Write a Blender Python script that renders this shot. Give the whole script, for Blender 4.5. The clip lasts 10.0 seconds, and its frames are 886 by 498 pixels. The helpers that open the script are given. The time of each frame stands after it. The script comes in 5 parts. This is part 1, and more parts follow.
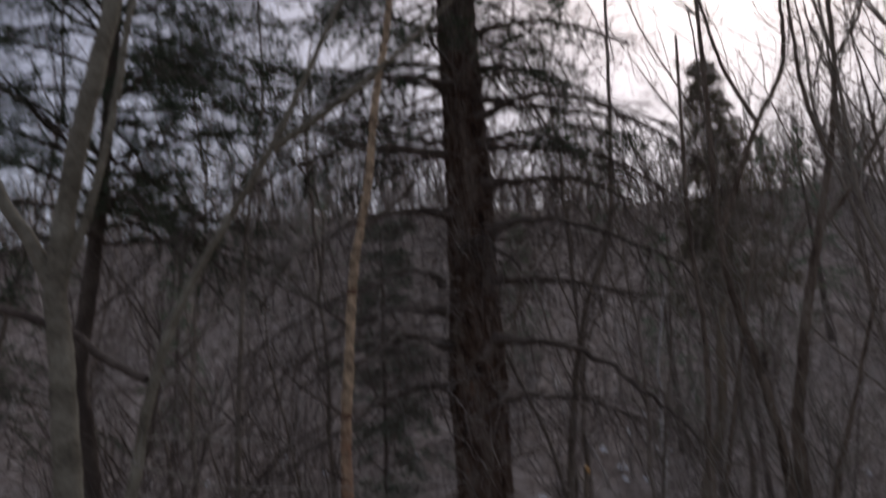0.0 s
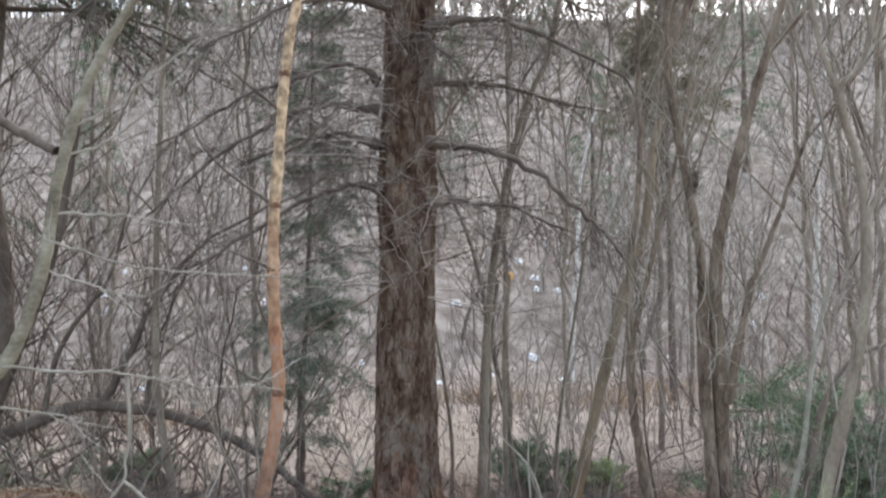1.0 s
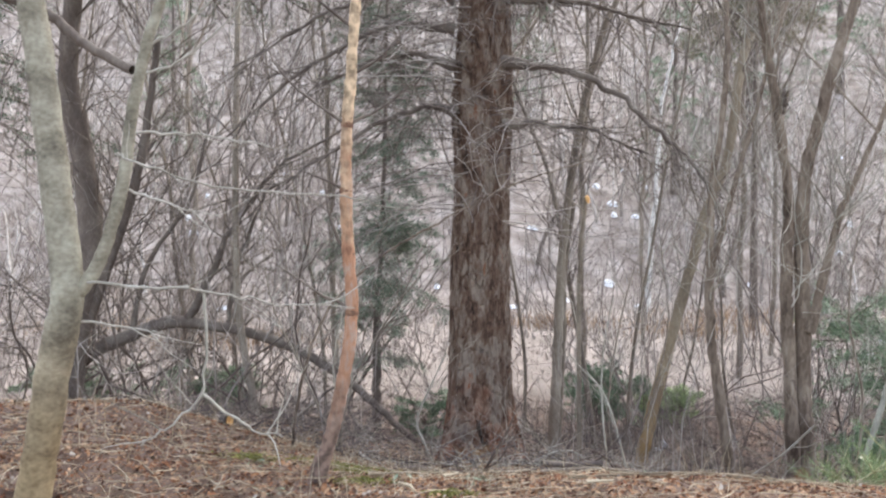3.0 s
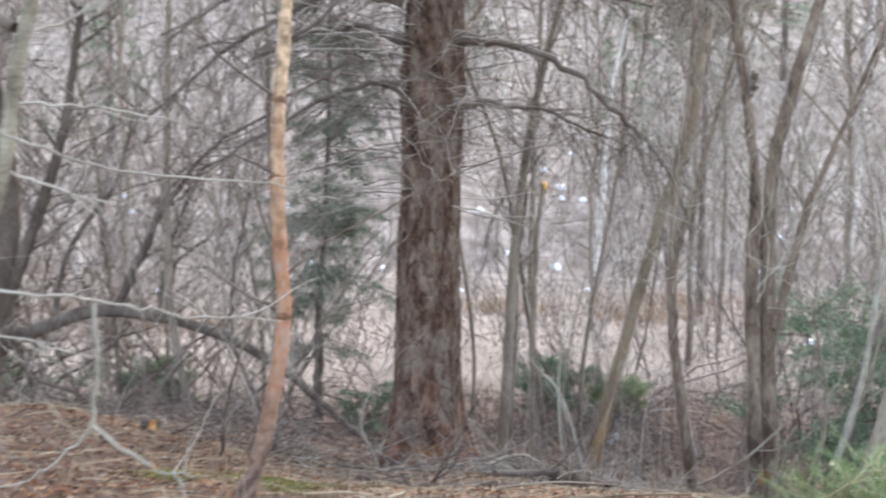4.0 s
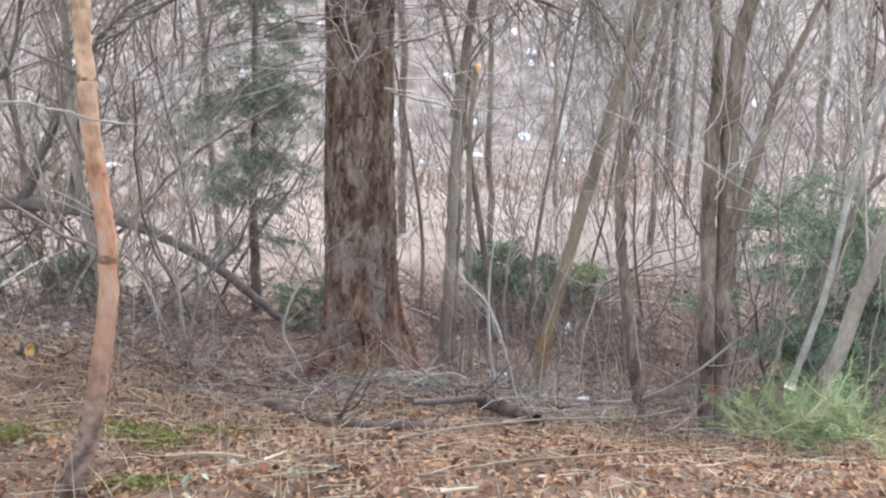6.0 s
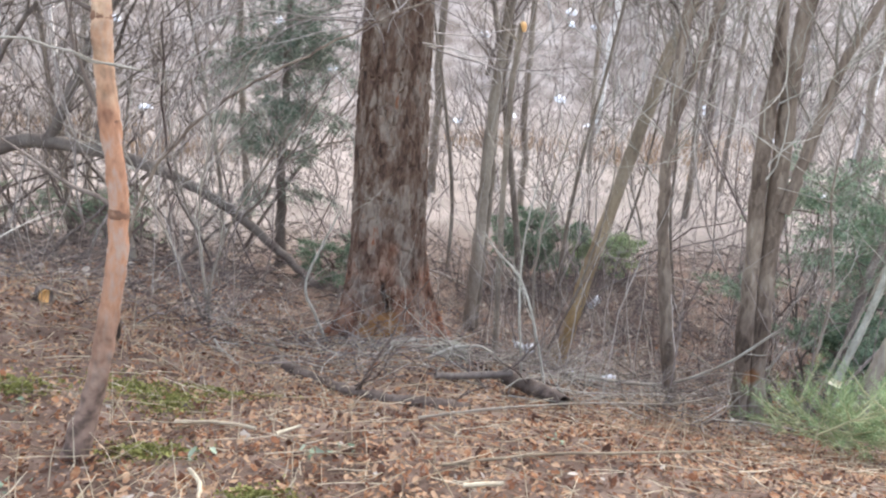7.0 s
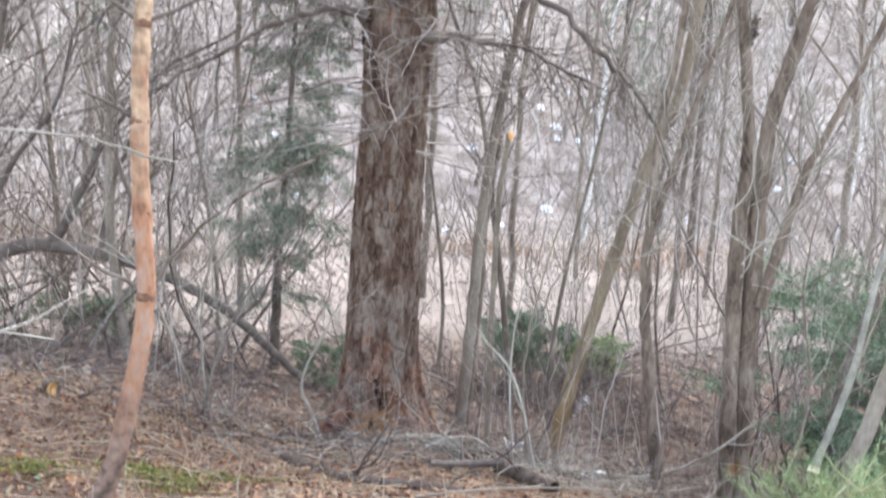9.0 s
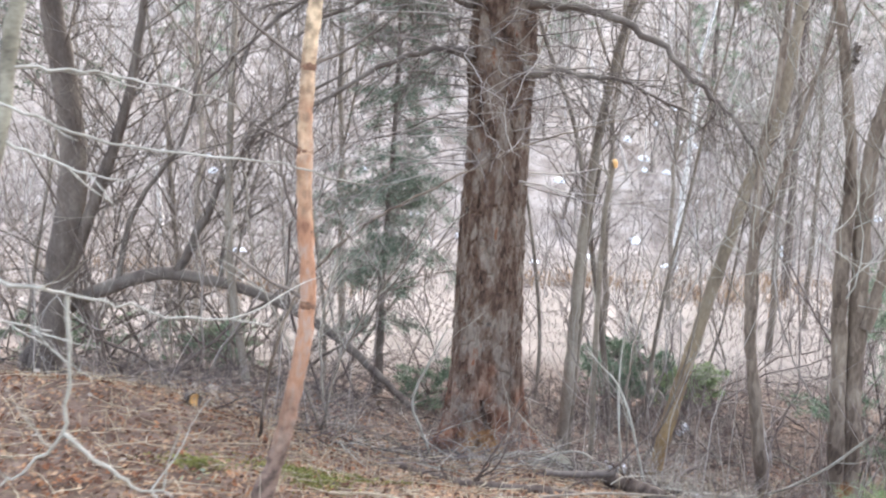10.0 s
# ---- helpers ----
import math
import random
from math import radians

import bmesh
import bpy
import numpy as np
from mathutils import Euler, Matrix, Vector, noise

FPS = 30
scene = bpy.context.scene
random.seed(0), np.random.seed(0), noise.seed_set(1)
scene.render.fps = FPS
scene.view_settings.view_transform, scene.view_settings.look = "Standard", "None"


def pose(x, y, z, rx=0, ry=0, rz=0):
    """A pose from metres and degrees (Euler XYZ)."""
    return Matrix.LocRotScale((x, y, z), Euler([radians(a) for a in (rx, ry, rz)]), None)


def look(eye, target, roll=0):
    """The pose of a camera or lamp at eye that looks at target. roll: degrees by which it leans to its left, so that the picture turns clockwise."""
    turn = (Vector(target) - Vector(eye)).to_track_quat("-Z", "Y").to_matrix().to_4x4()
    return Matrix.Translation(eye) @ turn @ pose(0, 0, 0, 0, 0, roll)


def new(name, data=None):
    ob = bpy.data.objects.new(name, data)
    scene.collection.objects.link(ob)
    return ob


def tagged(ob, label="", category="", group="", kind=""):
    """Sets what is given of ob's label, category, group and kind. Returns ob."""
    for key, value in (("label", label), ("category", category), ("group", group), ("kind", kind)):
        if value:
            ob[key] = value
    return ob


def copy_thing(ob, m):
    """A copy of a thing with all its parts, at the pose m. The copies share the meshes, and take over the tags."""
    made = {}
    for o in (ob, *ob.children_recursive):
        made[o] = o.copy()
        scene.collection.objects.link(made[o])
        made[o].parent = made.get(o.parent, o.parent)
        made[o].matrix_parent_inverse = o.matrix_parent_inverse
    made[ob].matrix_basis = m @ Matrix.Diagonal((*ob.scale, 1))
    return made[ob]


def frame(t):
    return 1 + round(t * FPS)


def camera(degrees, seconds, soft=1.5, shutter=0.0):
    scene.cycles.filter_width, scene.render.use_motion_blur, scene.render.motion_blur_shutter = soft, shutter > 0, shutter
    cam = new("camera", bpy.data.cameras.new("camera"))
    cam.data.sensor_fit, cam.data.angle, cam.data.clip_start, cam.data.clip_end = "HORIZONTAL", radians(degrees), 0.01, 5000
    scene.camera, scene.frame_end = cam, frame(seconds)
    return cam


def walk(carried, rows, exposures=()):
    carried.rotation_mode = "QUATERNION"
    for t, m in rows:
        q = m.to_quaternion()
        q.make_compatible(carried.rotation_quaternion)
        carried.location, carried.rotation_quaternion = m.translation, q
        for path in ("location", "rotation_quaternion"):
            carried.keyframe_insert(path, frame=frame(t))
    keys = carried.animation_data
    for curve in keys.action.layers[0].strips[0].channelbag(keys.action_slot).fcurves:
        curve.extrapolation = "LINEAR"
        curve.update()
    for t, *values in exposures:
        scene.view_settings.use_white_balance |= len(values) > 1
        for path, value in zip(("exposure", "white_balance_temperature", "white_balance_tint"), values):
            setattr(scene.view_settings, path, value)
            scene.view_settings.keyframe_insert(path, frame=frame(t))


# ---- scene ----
cam = camera(54.5, 10.0, soft=2.2, shutter=0.5)
PATH = [
    (0, (0.06, -0.221, 1.381), (0.072, 1.701, 1.932), -4.3),
    (0.5, (0.01, -0.072, 1.391), (0.14, 1.911, 1.616), -2.2),
    (1, (0.006, -0.027, 1.359), (0.173, 1.963, 1.466), -1.1),
    (1.5, (0.013, -0.025, 1.347), (0.162, 1.97, 1.355), -1.0),
    (2, (0.003, -0.019, 1.355), (0.087, 1.979, 1.371), -0.9),
    (3.5, (0.023, 0.115, 1.338), (0.0, 2.113, 1.236), -0.6),
    (4, (0.017, 0.464, 1.382), (0.13, 2.458, 1.272), -0.0),
    (4.5, (0.022, 0.603, 1.448), (0.295, 2.576, 1.266), -0.4),
    (5, (0.112, 0.726, 1.511), (0.37, 2.679, 1.165), 0.5),
    (5.2, (0.182, 0.797, 1.509), (0.364, 2.756, 1.147), -1.3),
    (6.5, (0.398, 1.264, 1.51), (0.544, 3.201, 1.036), 1.0),
    (7, (0.356, 1.328, 1.504), (0.464, 3.257, 0.989), 2.6),
    (7.5, (0.342, 1.331, 1.507), (0.442, 3.259, 0.985), 3.1),
    (8, (0.344, 1.313, 1.51), (0.446, 3.247, 1.01), 3.4),
    (8.5, (0.342, 1.261, 1.491), (0.433, 3.204, 1.026), 2.8),
    (9, (0.32, 1.074, 1.477), (0.446, 3.053, 1.213), 2.6),
    (9.5, (0.269, 0.963, 1.473), (0.256, 2.953, 1.279), 2.1),
    (10, (0.159, 0.788, 1.439), (0.089, 2.777, 1.248), 1.7),
]
EXPOSURES = [(0.0, -0.40, 6700, 19), (0.3, 0.92, 7200, 12), (0.5, 1.62, 7400, 9), (0.9, 2.15, 6800, 7), (1.2, 2.40, 6700, 7), (2.0, 2.66, 6700, 9), (3.5, 2.70, 6800, 10), (4.0, 2.81, 6550, 9), (5.0, 2.92, 6700, 10),
             (8.0, 3.00, 6580, 10), (9.0, 3.13, 6500, 9), (10.0, 3.13, 6500, 9)]
walk(cam, [(t, look(eye, target, roll)) for t, eye, target, roll in PATH], EXPOSURES)


# ---- world and light: a bright overcast sky ----
world = bpy.data.worlds.new("overcast_sky")
scene.world = world
world.use_nodes = True
wn, wl = world.node_tree.nodes, world.node_tree.links
sky = wn.new("ShaderNodeTexSky")
sky.sky_type, sky.sun_disc = "NISHITA", False
sky.sun_elevation, sky.sun_rotation = radians(42), radians(25)
sky.air_density, sky.dust_density = 1.0, 1.8
pale = wn.new("ShaderNodeHueSaturation")
pale.inputs["Saturation"].default_value = 0.62
wl.new(sky.outputs[0], pale.inputs["Color"])
wl.new(pale.outputs[0], wn["Background"].inputs["Color"])
wn["Background"].inputs["Strength"].default_value = 0.125

sun_data = bpy.data.lights.new("sun", "SUN")
sun_data.energy, sun_data.angle, sun_data.color = 0.9, radians(40), (1.0, 0.96, 0.89)
sun = new("sun", sun_data)
sun.matrix_world = look((12, 30, 28), (0, 5, 0))

# ---- materials ----


def mat(name, colors, scale=8.0, fine=60.0, rough=0.85, bump=0.4, stretch=(1, 1, 1), per="none", spread=0.3, bump_dist=0.01):
    """Noise-mottled surface: a ramp of colours over coarse and fine noise, some variation by piece, fine relief."""
    m = bpy.data.materials.new(name)
    m.use_nodes = True
    n, l = m.node_tree.nodes, m.node_tree.links
    bsdf = n["Principled BSDF"]
    bsdf.inputs["Roughness"].default_value = rough
    bsdf.inputs["Specular IOR Level"].default_value = 0.25
    geo = n.new("ShaderNodeNewGeometry")
    mp = n.new("ShaderNodeMapping")
    mp.inputs["Scale"].default_value = stretch
    l.new(geo.outputs["Position"], mp.inputs["Vector"])
    a, b = n.new("ShaderNodeTexNoise"), n.new("ShaderNodeTexNoise")
    a.inputs["Scale"].default_value, a.inputs["Detail"].default_value = scale, 6
    b.inputs["Scale"].default_value, b.inputs["Detail"].default_value = fine, 4
    for t in (a, b):
        l.new(mp.outputs[0], t.inputs["Vector"])
    mix = n.new("ShaderNodeMath")
    mix.operation = "MULTIPLY_ADD"
    mix.inputs[1].default_value = 0.35
    l.new(b.outputs["Fac"], mix.inputs[0])
    add = n.new("ShaderNodeMath")
    add.operation = "MULTIPLY"
    add.inputs[1].default_value = 0.65
    l.new(a.outputs["Fac"], add.inputs[0])
    l.new(add.outputs[0], mix.inputs[2])
    fac = mix.outputs[0]
    if per != "none":
        if per == "island":
            rnd = geo.outputs["Random Per Island"]
        else:
            rnd = n.new("ShaderNodeObjectInfo").outputs["Random"]
        v = n.new("ShaderNodeMath")
        v.operation = "MULTIPLY_ADD"
        v.inputs[1].default_value, v.inputs[2].default_value = spread, -spread / 2
        l.new(rnd, v.inputs[0])
        w = n.new("ShaderNodeMath")
        l.new(v.outputs[0], w.inputs[0])
        l.new(fac, w.inputs[1])
        fac = w.outputs[0]
    ramp = n.new("ShaderNodeValToRGB")
    els = ramp.color_ramp.elements
    lo, hi = 0.3, 0.7
    while len(els) < len(colors):
        els.new(0.5)
    for i, c in enumerate(colors):
        els[i].position = lo + (hi - lo) * i / max(1, len(colors) - 1)
        els[i].color = (*c, 1)
    l.new(fac, ramp.inputs[0])
    l.new(ramp.outputs[0], bsdf.inputs["Base Color"])
    if bump:
        bp = n.new("ShaderNodeBump")
        bp.inputs["Strength"].default_value, bp.inputs["Distance"].default_value = bump, bump_dist
        l.new(mix.outputs[0], bp.inputs["Height"])
        l.new(bp.outputs[0], bsdf.inputs["Normal"])
    return m


SPRUCE_BARK = mat("spruce_bark", [(0.014, 0.008, 0.006), (0.052, 0.030, 0.021), (0.10, 0.060, 0.042), (0.15, 0.112, 0.088), (0.205, 0.165, 0.135), (0.16, 0.068, 0.036)], 8, 45, 0.9, 0.7, (1, 1, 0.4))
DEAD_LIMB = mat("dead_limb_bark", [(0.07, 0.052, 0.045), (0.135, 0.11, 0.095), (0.21, 0.18, 0.155)], 6, 60, 0.9, 0.5)
GREY_BARK = mat("smooth_grey_bark", [(0.075, 0.064, 0.047), (0.17, 0.15, 0.112), (0.27, 0.247, 0.19), (0.38, 0.36, 0.285)], 7, 50, 0.8, 0.3, (1, 1, 1.4))
SAPLING_BARK = mat("sapling_bark", [(0.10, 0.079, 0.063), (0.215, 0.178, 0.142), (0.34, 0.295, 0.24)], 5, 50, 0.85, 0.35, (1, 1, 0.5), "object", 0.25)
OCHRE_BARK = mat("ochre_bark", [(0.105, 0.08, 0.058), (0.205, 0.162, 0.118), (0.32, 0.268, 0.20)], 5, 50, 0.85, 0.35, (1, 1, 0.5))
ROUGH_BARK = mat("rough_brown_bark", [(0.045, 0.031, 0.023), (0.115, 0.085, 0.065), (0.19, 0.148, 0.115), (0.275, 0.228, 0.185)], 7, 55, 0.9, 0.6, (1, 1, 0.35))
BRUSH = mat("fallen_twig_bark", [(0.055, 0.042, 0.039), (0.125, 0.10, 0.092), (0.24, 0.20, 0.18)], 3, 40, 0.85, 0, (1, 1, 1), "island", 0.6)
DARK_BARK = mat("dark_bark", [(0.06, 0.045, 0.04), (0.12, 0.095, 0.08), (0.20, 0.165, 0.14)], 6, 50, 0.9, 0.5, (1, 1, 0.5))
TWIG = mat("twig_bark", [(0.10, 0.075, 0.068), (0.23, 0.19, 0.172), (0.40, 0.36, 0.325)], 3, 40, 0.8, 0, (1, 1, 1), "island", 0.5)
PALE_TWIG = mat("pale_twig_bark", [(0.17, 0.15, 0.12), (0.29, 0.265, 0.22), (0.42, 0.395, 0.345)], 4, 50, 0.8, 0, (1, 1, 1), "island", 0.4)
# Distant twigs: bark colour lifted paler, with the haze painted into it.
HAZY_TWIG = mat("hazy_far_brush_bark", [(0.16, 0.13, 0.112), (0.33, 0.285, 0.255), (0.56, 0.51, 0.47)], 0.14, 5, 0.9, 0, (1, 1, 1), "island", 0.5)
NEEDLE = mat("dark_needles", [(0.03, 0.045, 0.028), (0.055, 0.085, 0.048), (0.09, 0.13, 0.07)], 2, 30, 0.6, 0, (1, 1, 1), "island", 0.5)
SHRUB_NEEDLE = mat("shrub_needles", [(0.085, 0.13, 0.085), (0.155, 0.22, 0.14), (0.25, 0.32, 0.20)], 1.5, 25, 0.6, 0, (1, 1, 1), "island", 0.5)
PINE_NEEDLE = mat("fresh_pine_needles", [(0.11, 0.17, 0.075), (0.22, 0.30, 0.13), (0.38, 0.45, 0.23)], 3, 30, 0.55, 0, (1, 1, 1), "island", 0.5)
LEAF = mat("fallen_leaf", [(0.055, 0.022, 0.011), (0.115, 0.043, 0.019), (0.185, 0.072, 0.031), (0.245, 0.116, 0.055), (0.34, 0.215, 0.13)], 3, 60, 0.75, 0.2, (1, 1, 1), "island", 0.75, 0.003)
STRAW = mat("dry_stem", [(0.18, 0.13, 0.085), (0.33, 0.26, 0.175), (0.47, 0.40, 0.29)], 3, 60, 0.75, 0, (1, 1, 1), "island", 0.6)
DRY_GRASS = mat("dry_marsh_grass", [(0.20, 0.169, 0.149), (0.26, 0.224, 0.199), (0.32, 0.282, 0.254)], 0.6, 20, 0.85, 0, (1, 1, 1), "island", 0.4)
RUST_GRASS = mat("rusty_bracken", [(0.20, 0.12, 0.07), (0.31, 0.20, 0.12), (0.40, 0.29, 0.19)], 0.8, 20, 0.85, 0, (1, 1, 1), "island", 0.5)
PALE_LEAF = mat("pale_dead_leaf", [(0.085, 0.062, 0.05), (0.165, 0.128, 0.105), (0.25, 0.205, 0.17), (0.35, 0.30, 0.25)], 3, 60, 0.75, 0.2, (1, 1, 1), "island", 0.7, 0.003)
YEW_NEEDLE = mat("dark_shrub_leaves", [(0.055, 0.09, 0.055), (0.11, 0.165, 0.10), (0.20, 0.27, 0.17)], 3, 30, 0.55, 0, (1, 1, 1), "island", 0.6)
SOFT_NEEDLE = mat("dull_spruce_needles", [(0.08, 0.108, 0.08), (0.155, 0.195, 0.142), (0.26, 0.30, 0.225)], 2, 25, 0.6, 0, (1, 1, 1), "island", 0.6)
LARCH = mat("olive_brown_needles", [(0.08, 0.072, 0.045), (0.15, 0.135, 0.085), (0.23, 0.205, 0.13)], 1, 12, 0.7, 0, (1, 1, 1), "island", 0.6)
LOG_BARK = mat("rotting_log_bark", [(0.03, 0.021, 0.017), (0.075, 0.053, 0.043), (0.135, 0.102, 0.083), (0.22, 0.18, 0.15)], 14, 70, 0.95, 0.9)
LICHEN_BARK = mat("pale_lichen_bark", [(0.14, 0.13, 0.105), (0.25, 0.235, 0.195), (0.37, 0.355, 0.305)], 9, 60, 0.85, 0.4)
STRAW_STEM = mat("young_pine_stem", [(0.24, 0.22, 0.11), (0.38, 0.36, 0.20), (0.50, 0.47, 0.31)], 6, 50, 0.8, 0)
MOSS = mat("moss", [(0.11, 0.105, 0.03), (0.20, 0.195, 0.06), (0.30, 0.285, 0.10)], 12, 160, 0.95, 0.8, (1, 1, 1), "island", 0.6)
GREEN_LEAF = mat("small_green_leaf", [(0.10, 0.13, 0.08), (0.19, 0.235, 0.15), (0.29, 0.33, 0.235)], 6, 60, 0.6, 0.1, (1, 1, 1), "island", 0.5)
CUT_WOOD = mat("cut_wood", [(0.42, 0.20, 0.065), (0.56, 0.31, 0.12), (0.64, 0.42, 0.21)], 20, 120, 0.7, 0.2)
PALE_WOOD = mat("pale_cut_wood", [(0.55, 0.45, 0.28), (0.70, 0.60, 0.42), (0.78, 0.70, 0.54)], 20, 120, 0.7, 0.2)
PLASTIC = mat("scuffed_white_plastic", [(0.50, 0.53, 0.60), (0.68, 0.71, 0.77), (0.80, 0.82, 0.86)], 14, 70, 0.35, 0.3)
STONE = mat("mossy_stone", [(0.09, 0.083, 0.066), (0.17, 0.16, 0.125), (0.26, 0.245, 0.195)], 7, 60, 0.9, 0.6)
BIRCH = mat("birch_bark", [(0.20, 0.18, 0.17), (0.62, 0.60, 0.57), (0.78, 0.76, 0.73)], 3, 20, 0.7, 0.2, (1, 1, 3))
SNOW = mat("old_snow", [(0.62, 0.64, 0.68), (0.78, 0.80, 0.84), (0.86, 0.87, 0.90)], 3, 30, 0.7, 0.4)


def plate_colours(m, scale, amount):
    """Shifts a bark's ramp from plate to plate."""
    n, l = m.node_tree.nodes, m.node_tree.links
    ramp = [q for q in n if q.bl_idname == "ShaderNodeValToRGB"][0]
    old = ramp.inputs[0].links[0].from_socket
    geo, mp, vor = n.new("ShaderNodeNewGeometry"), n.new("ShaderNodeMapping"), n.new("ShaderNodeTexVoronoi")
    warp, mixv = n.new("ShaderNodeTexNoise"), n.new("ShaderNodeVectorMath")
    warp.inputs["Scale"].default_value = 9
    mixv.operation = "MULTIPLY_ADD"
    mixv.inputs[1].default_value = (0.05, 0.05, 0.10)
    l.new(geo.outputs["Position"], warp.inputs["Vector"])
    l.new(warp.outputs["Color"], mixv.inputs[0])
    l.new(geo.outputs["Position"], mixv.inputs[2])
    mp.inputs["Scale"].default_value = scale
    vor.inputs["Scale"].default_value = 1.0
    l.new(mixv.outputs[0], mp.inputs["Vector"])
    l.new(mp.outputs[0], vor.inputs["Vector"])
    sep, mul, add = n.new("ShaderNodeSeparateColor"), n.new("ShaderNodeMath"), n.new("ShaderNodeMath")
    l.new(vor.outputs["Color"], sep.inputs[0])
    mul.operation = "MULTIPLY_ADD"
    mul.inputs[1].default_value, mul.inputs[2].default_value = amount, -amount / 2
    l.new(sep.outputs[0], mul.inputs[0])
    l.new(mul.outputs[0], add.inputs[0])
    l.new(old, add.inputs[1])
    l.new(add.outputs[0], ramp.inputs[0])


def foot_colour(m, low, high, color, amp, scale, full=1.0):
    """Weathers the foot of a trunk to another bark colour, in ragged patches."""
    n, l = m.node_tree.nodes, m.node_tree.links
    bsdf = n["Principled BSDF"]
    geo, sep, patch, off = n.new("ShaderNodeNewGeometry"), n.new("ShaderNodeSeparateXYZ"), n.new("ShaderNodeTexNoise"), n.new("ShaderNodeMath")
    l.new(geo.outputs["Position"], sep.inputs[0])
    patch.inputs["Scale"].default_value, patch.inputs["Detail"].default_value = scale, 6
    l.new(geo.outputs["Position"], patch.inputs["Vector"])
    off.operation = "MULTIPLY_ADD"
    off.inputs[1].default_value = amp
    l.new(patch.outputs["Fac"], off.inputs[0])
    l.new(sep.outputs["Z"], off.inputs[2])
    rng, mx, tint = n.new("ShaderNodeMapRange"), n.new("ShaderNodeMix"), n.new("ShaderNodeMix")
    rng.inputs["From Min"].default_value, rng.inputs["From Max"].default_value = high + amp / 2, low + amp / 2
    rng.inputs["To Max"].default_value = full
    l.new(off.outputs[0], rng.inputs["Value"])
    old = bsdf.inputs["Base Color"].links[0].from_socket
    tint.data_type = mx.data_type = "RGBA"
    tint.blend_type = "MULTIPLY"
    tint.inputs[0].default_value = 1.0
    tint.inputs[7].default_value = (*color, 1)
    l.new(old, tint.inputs[6])
    l.new(rng.outputs[0], mx.inputs[0])
    l.new(old, mx.inputs[6])
    l.new(tint.outputs[2], mx.inputs[7])
    l.new(mx.outputs[2], bsdf.inputs["Base Color"])


foot_colour(SPRUCE_BARK, -0.9, -0.1, (1.5, 0.86, 0.58), 2.4, 3.6, 0.8)
foot_colour(OCHRE_BARK, -0.7, 0.5, (1.2, 1.0, 0.66), 0.5, 4.0)
foot_colour(GREY_BARK, 0.5, 1.15, (1.0, 0.80, 0.60), 0.5, 4.0)
plate_colours(SPRUCE_BARK, (20, 20, 8), 0.125)
plate_colours(ROUGH_BARK, (30, 30, 10), 0.14)


def rot_patch(m, center, radius, color):
    """A ragged patch of rotten orange wood on a bark."""
    n, l = m.node_tree.nodes, m.node_tree.links
    bsdf = n["Principled BSDF"]
    geo, sub, dist, ragged, add, rng, mx = (n.new(k) for k in ("ShaderNodeNewGeometry", "ShaderNodeVectorMath", "ShaderNodeVectorMath", "ShaderNodeTexNoise", "ShaderNodeMath", "ShaderNodeMapRange", "ShaderNodeMix"))
    sub.operation, dist.operation, add.operation = "SUBTRACT", "LENGTH", "MULTIPLY_ADD"
    sub.inputs[1].default_value = center
    l.new(geo.outputs["Position"], sub.inputs[0])
    l.new(sub.outputs[0], dist.inputs[0])
    ragged.inputs["Scale"].default_value, ragged.inputs["Detail"].default_value = 16, 6
    l.new(geo.outputs["Position"], ragged.inputs["Vector"])
    add.inputs[1].default_value = radius * 1.6
    l.new(ragged.outputs["Fac"], add.inputs[0])
    l.new(dist.outputs["Value"], add.inputs[2])
    rng.inputs["From Min"].default_value, rng.inputs["From Max"].default_value = radius * 1.95, radius * 1.45
    l.new(add.outputs[0], rng.inputs["Value"])
    mx.data_type = "RGBA"
    l.new(rng.outputs[0], mx.inputs[0])
    l.new(bsdf.inputs["Base Color"].links[0].from_socket, mx.inputs[6])
    mx.inputs[7].default_value = (*color, 1)
    l.new(mx.outputs[2], bsdf.inputs["Base Color"])


rot_patch(SPRUCE_BARK, (0.27, 7.22, -0.72), 0.17, (0.25, 0.125, 0.05))
rot_patch(ROUGH_BARK, (2.43, 5.86, -0.42), 0.055, (0.22, 0.115, 0.06))


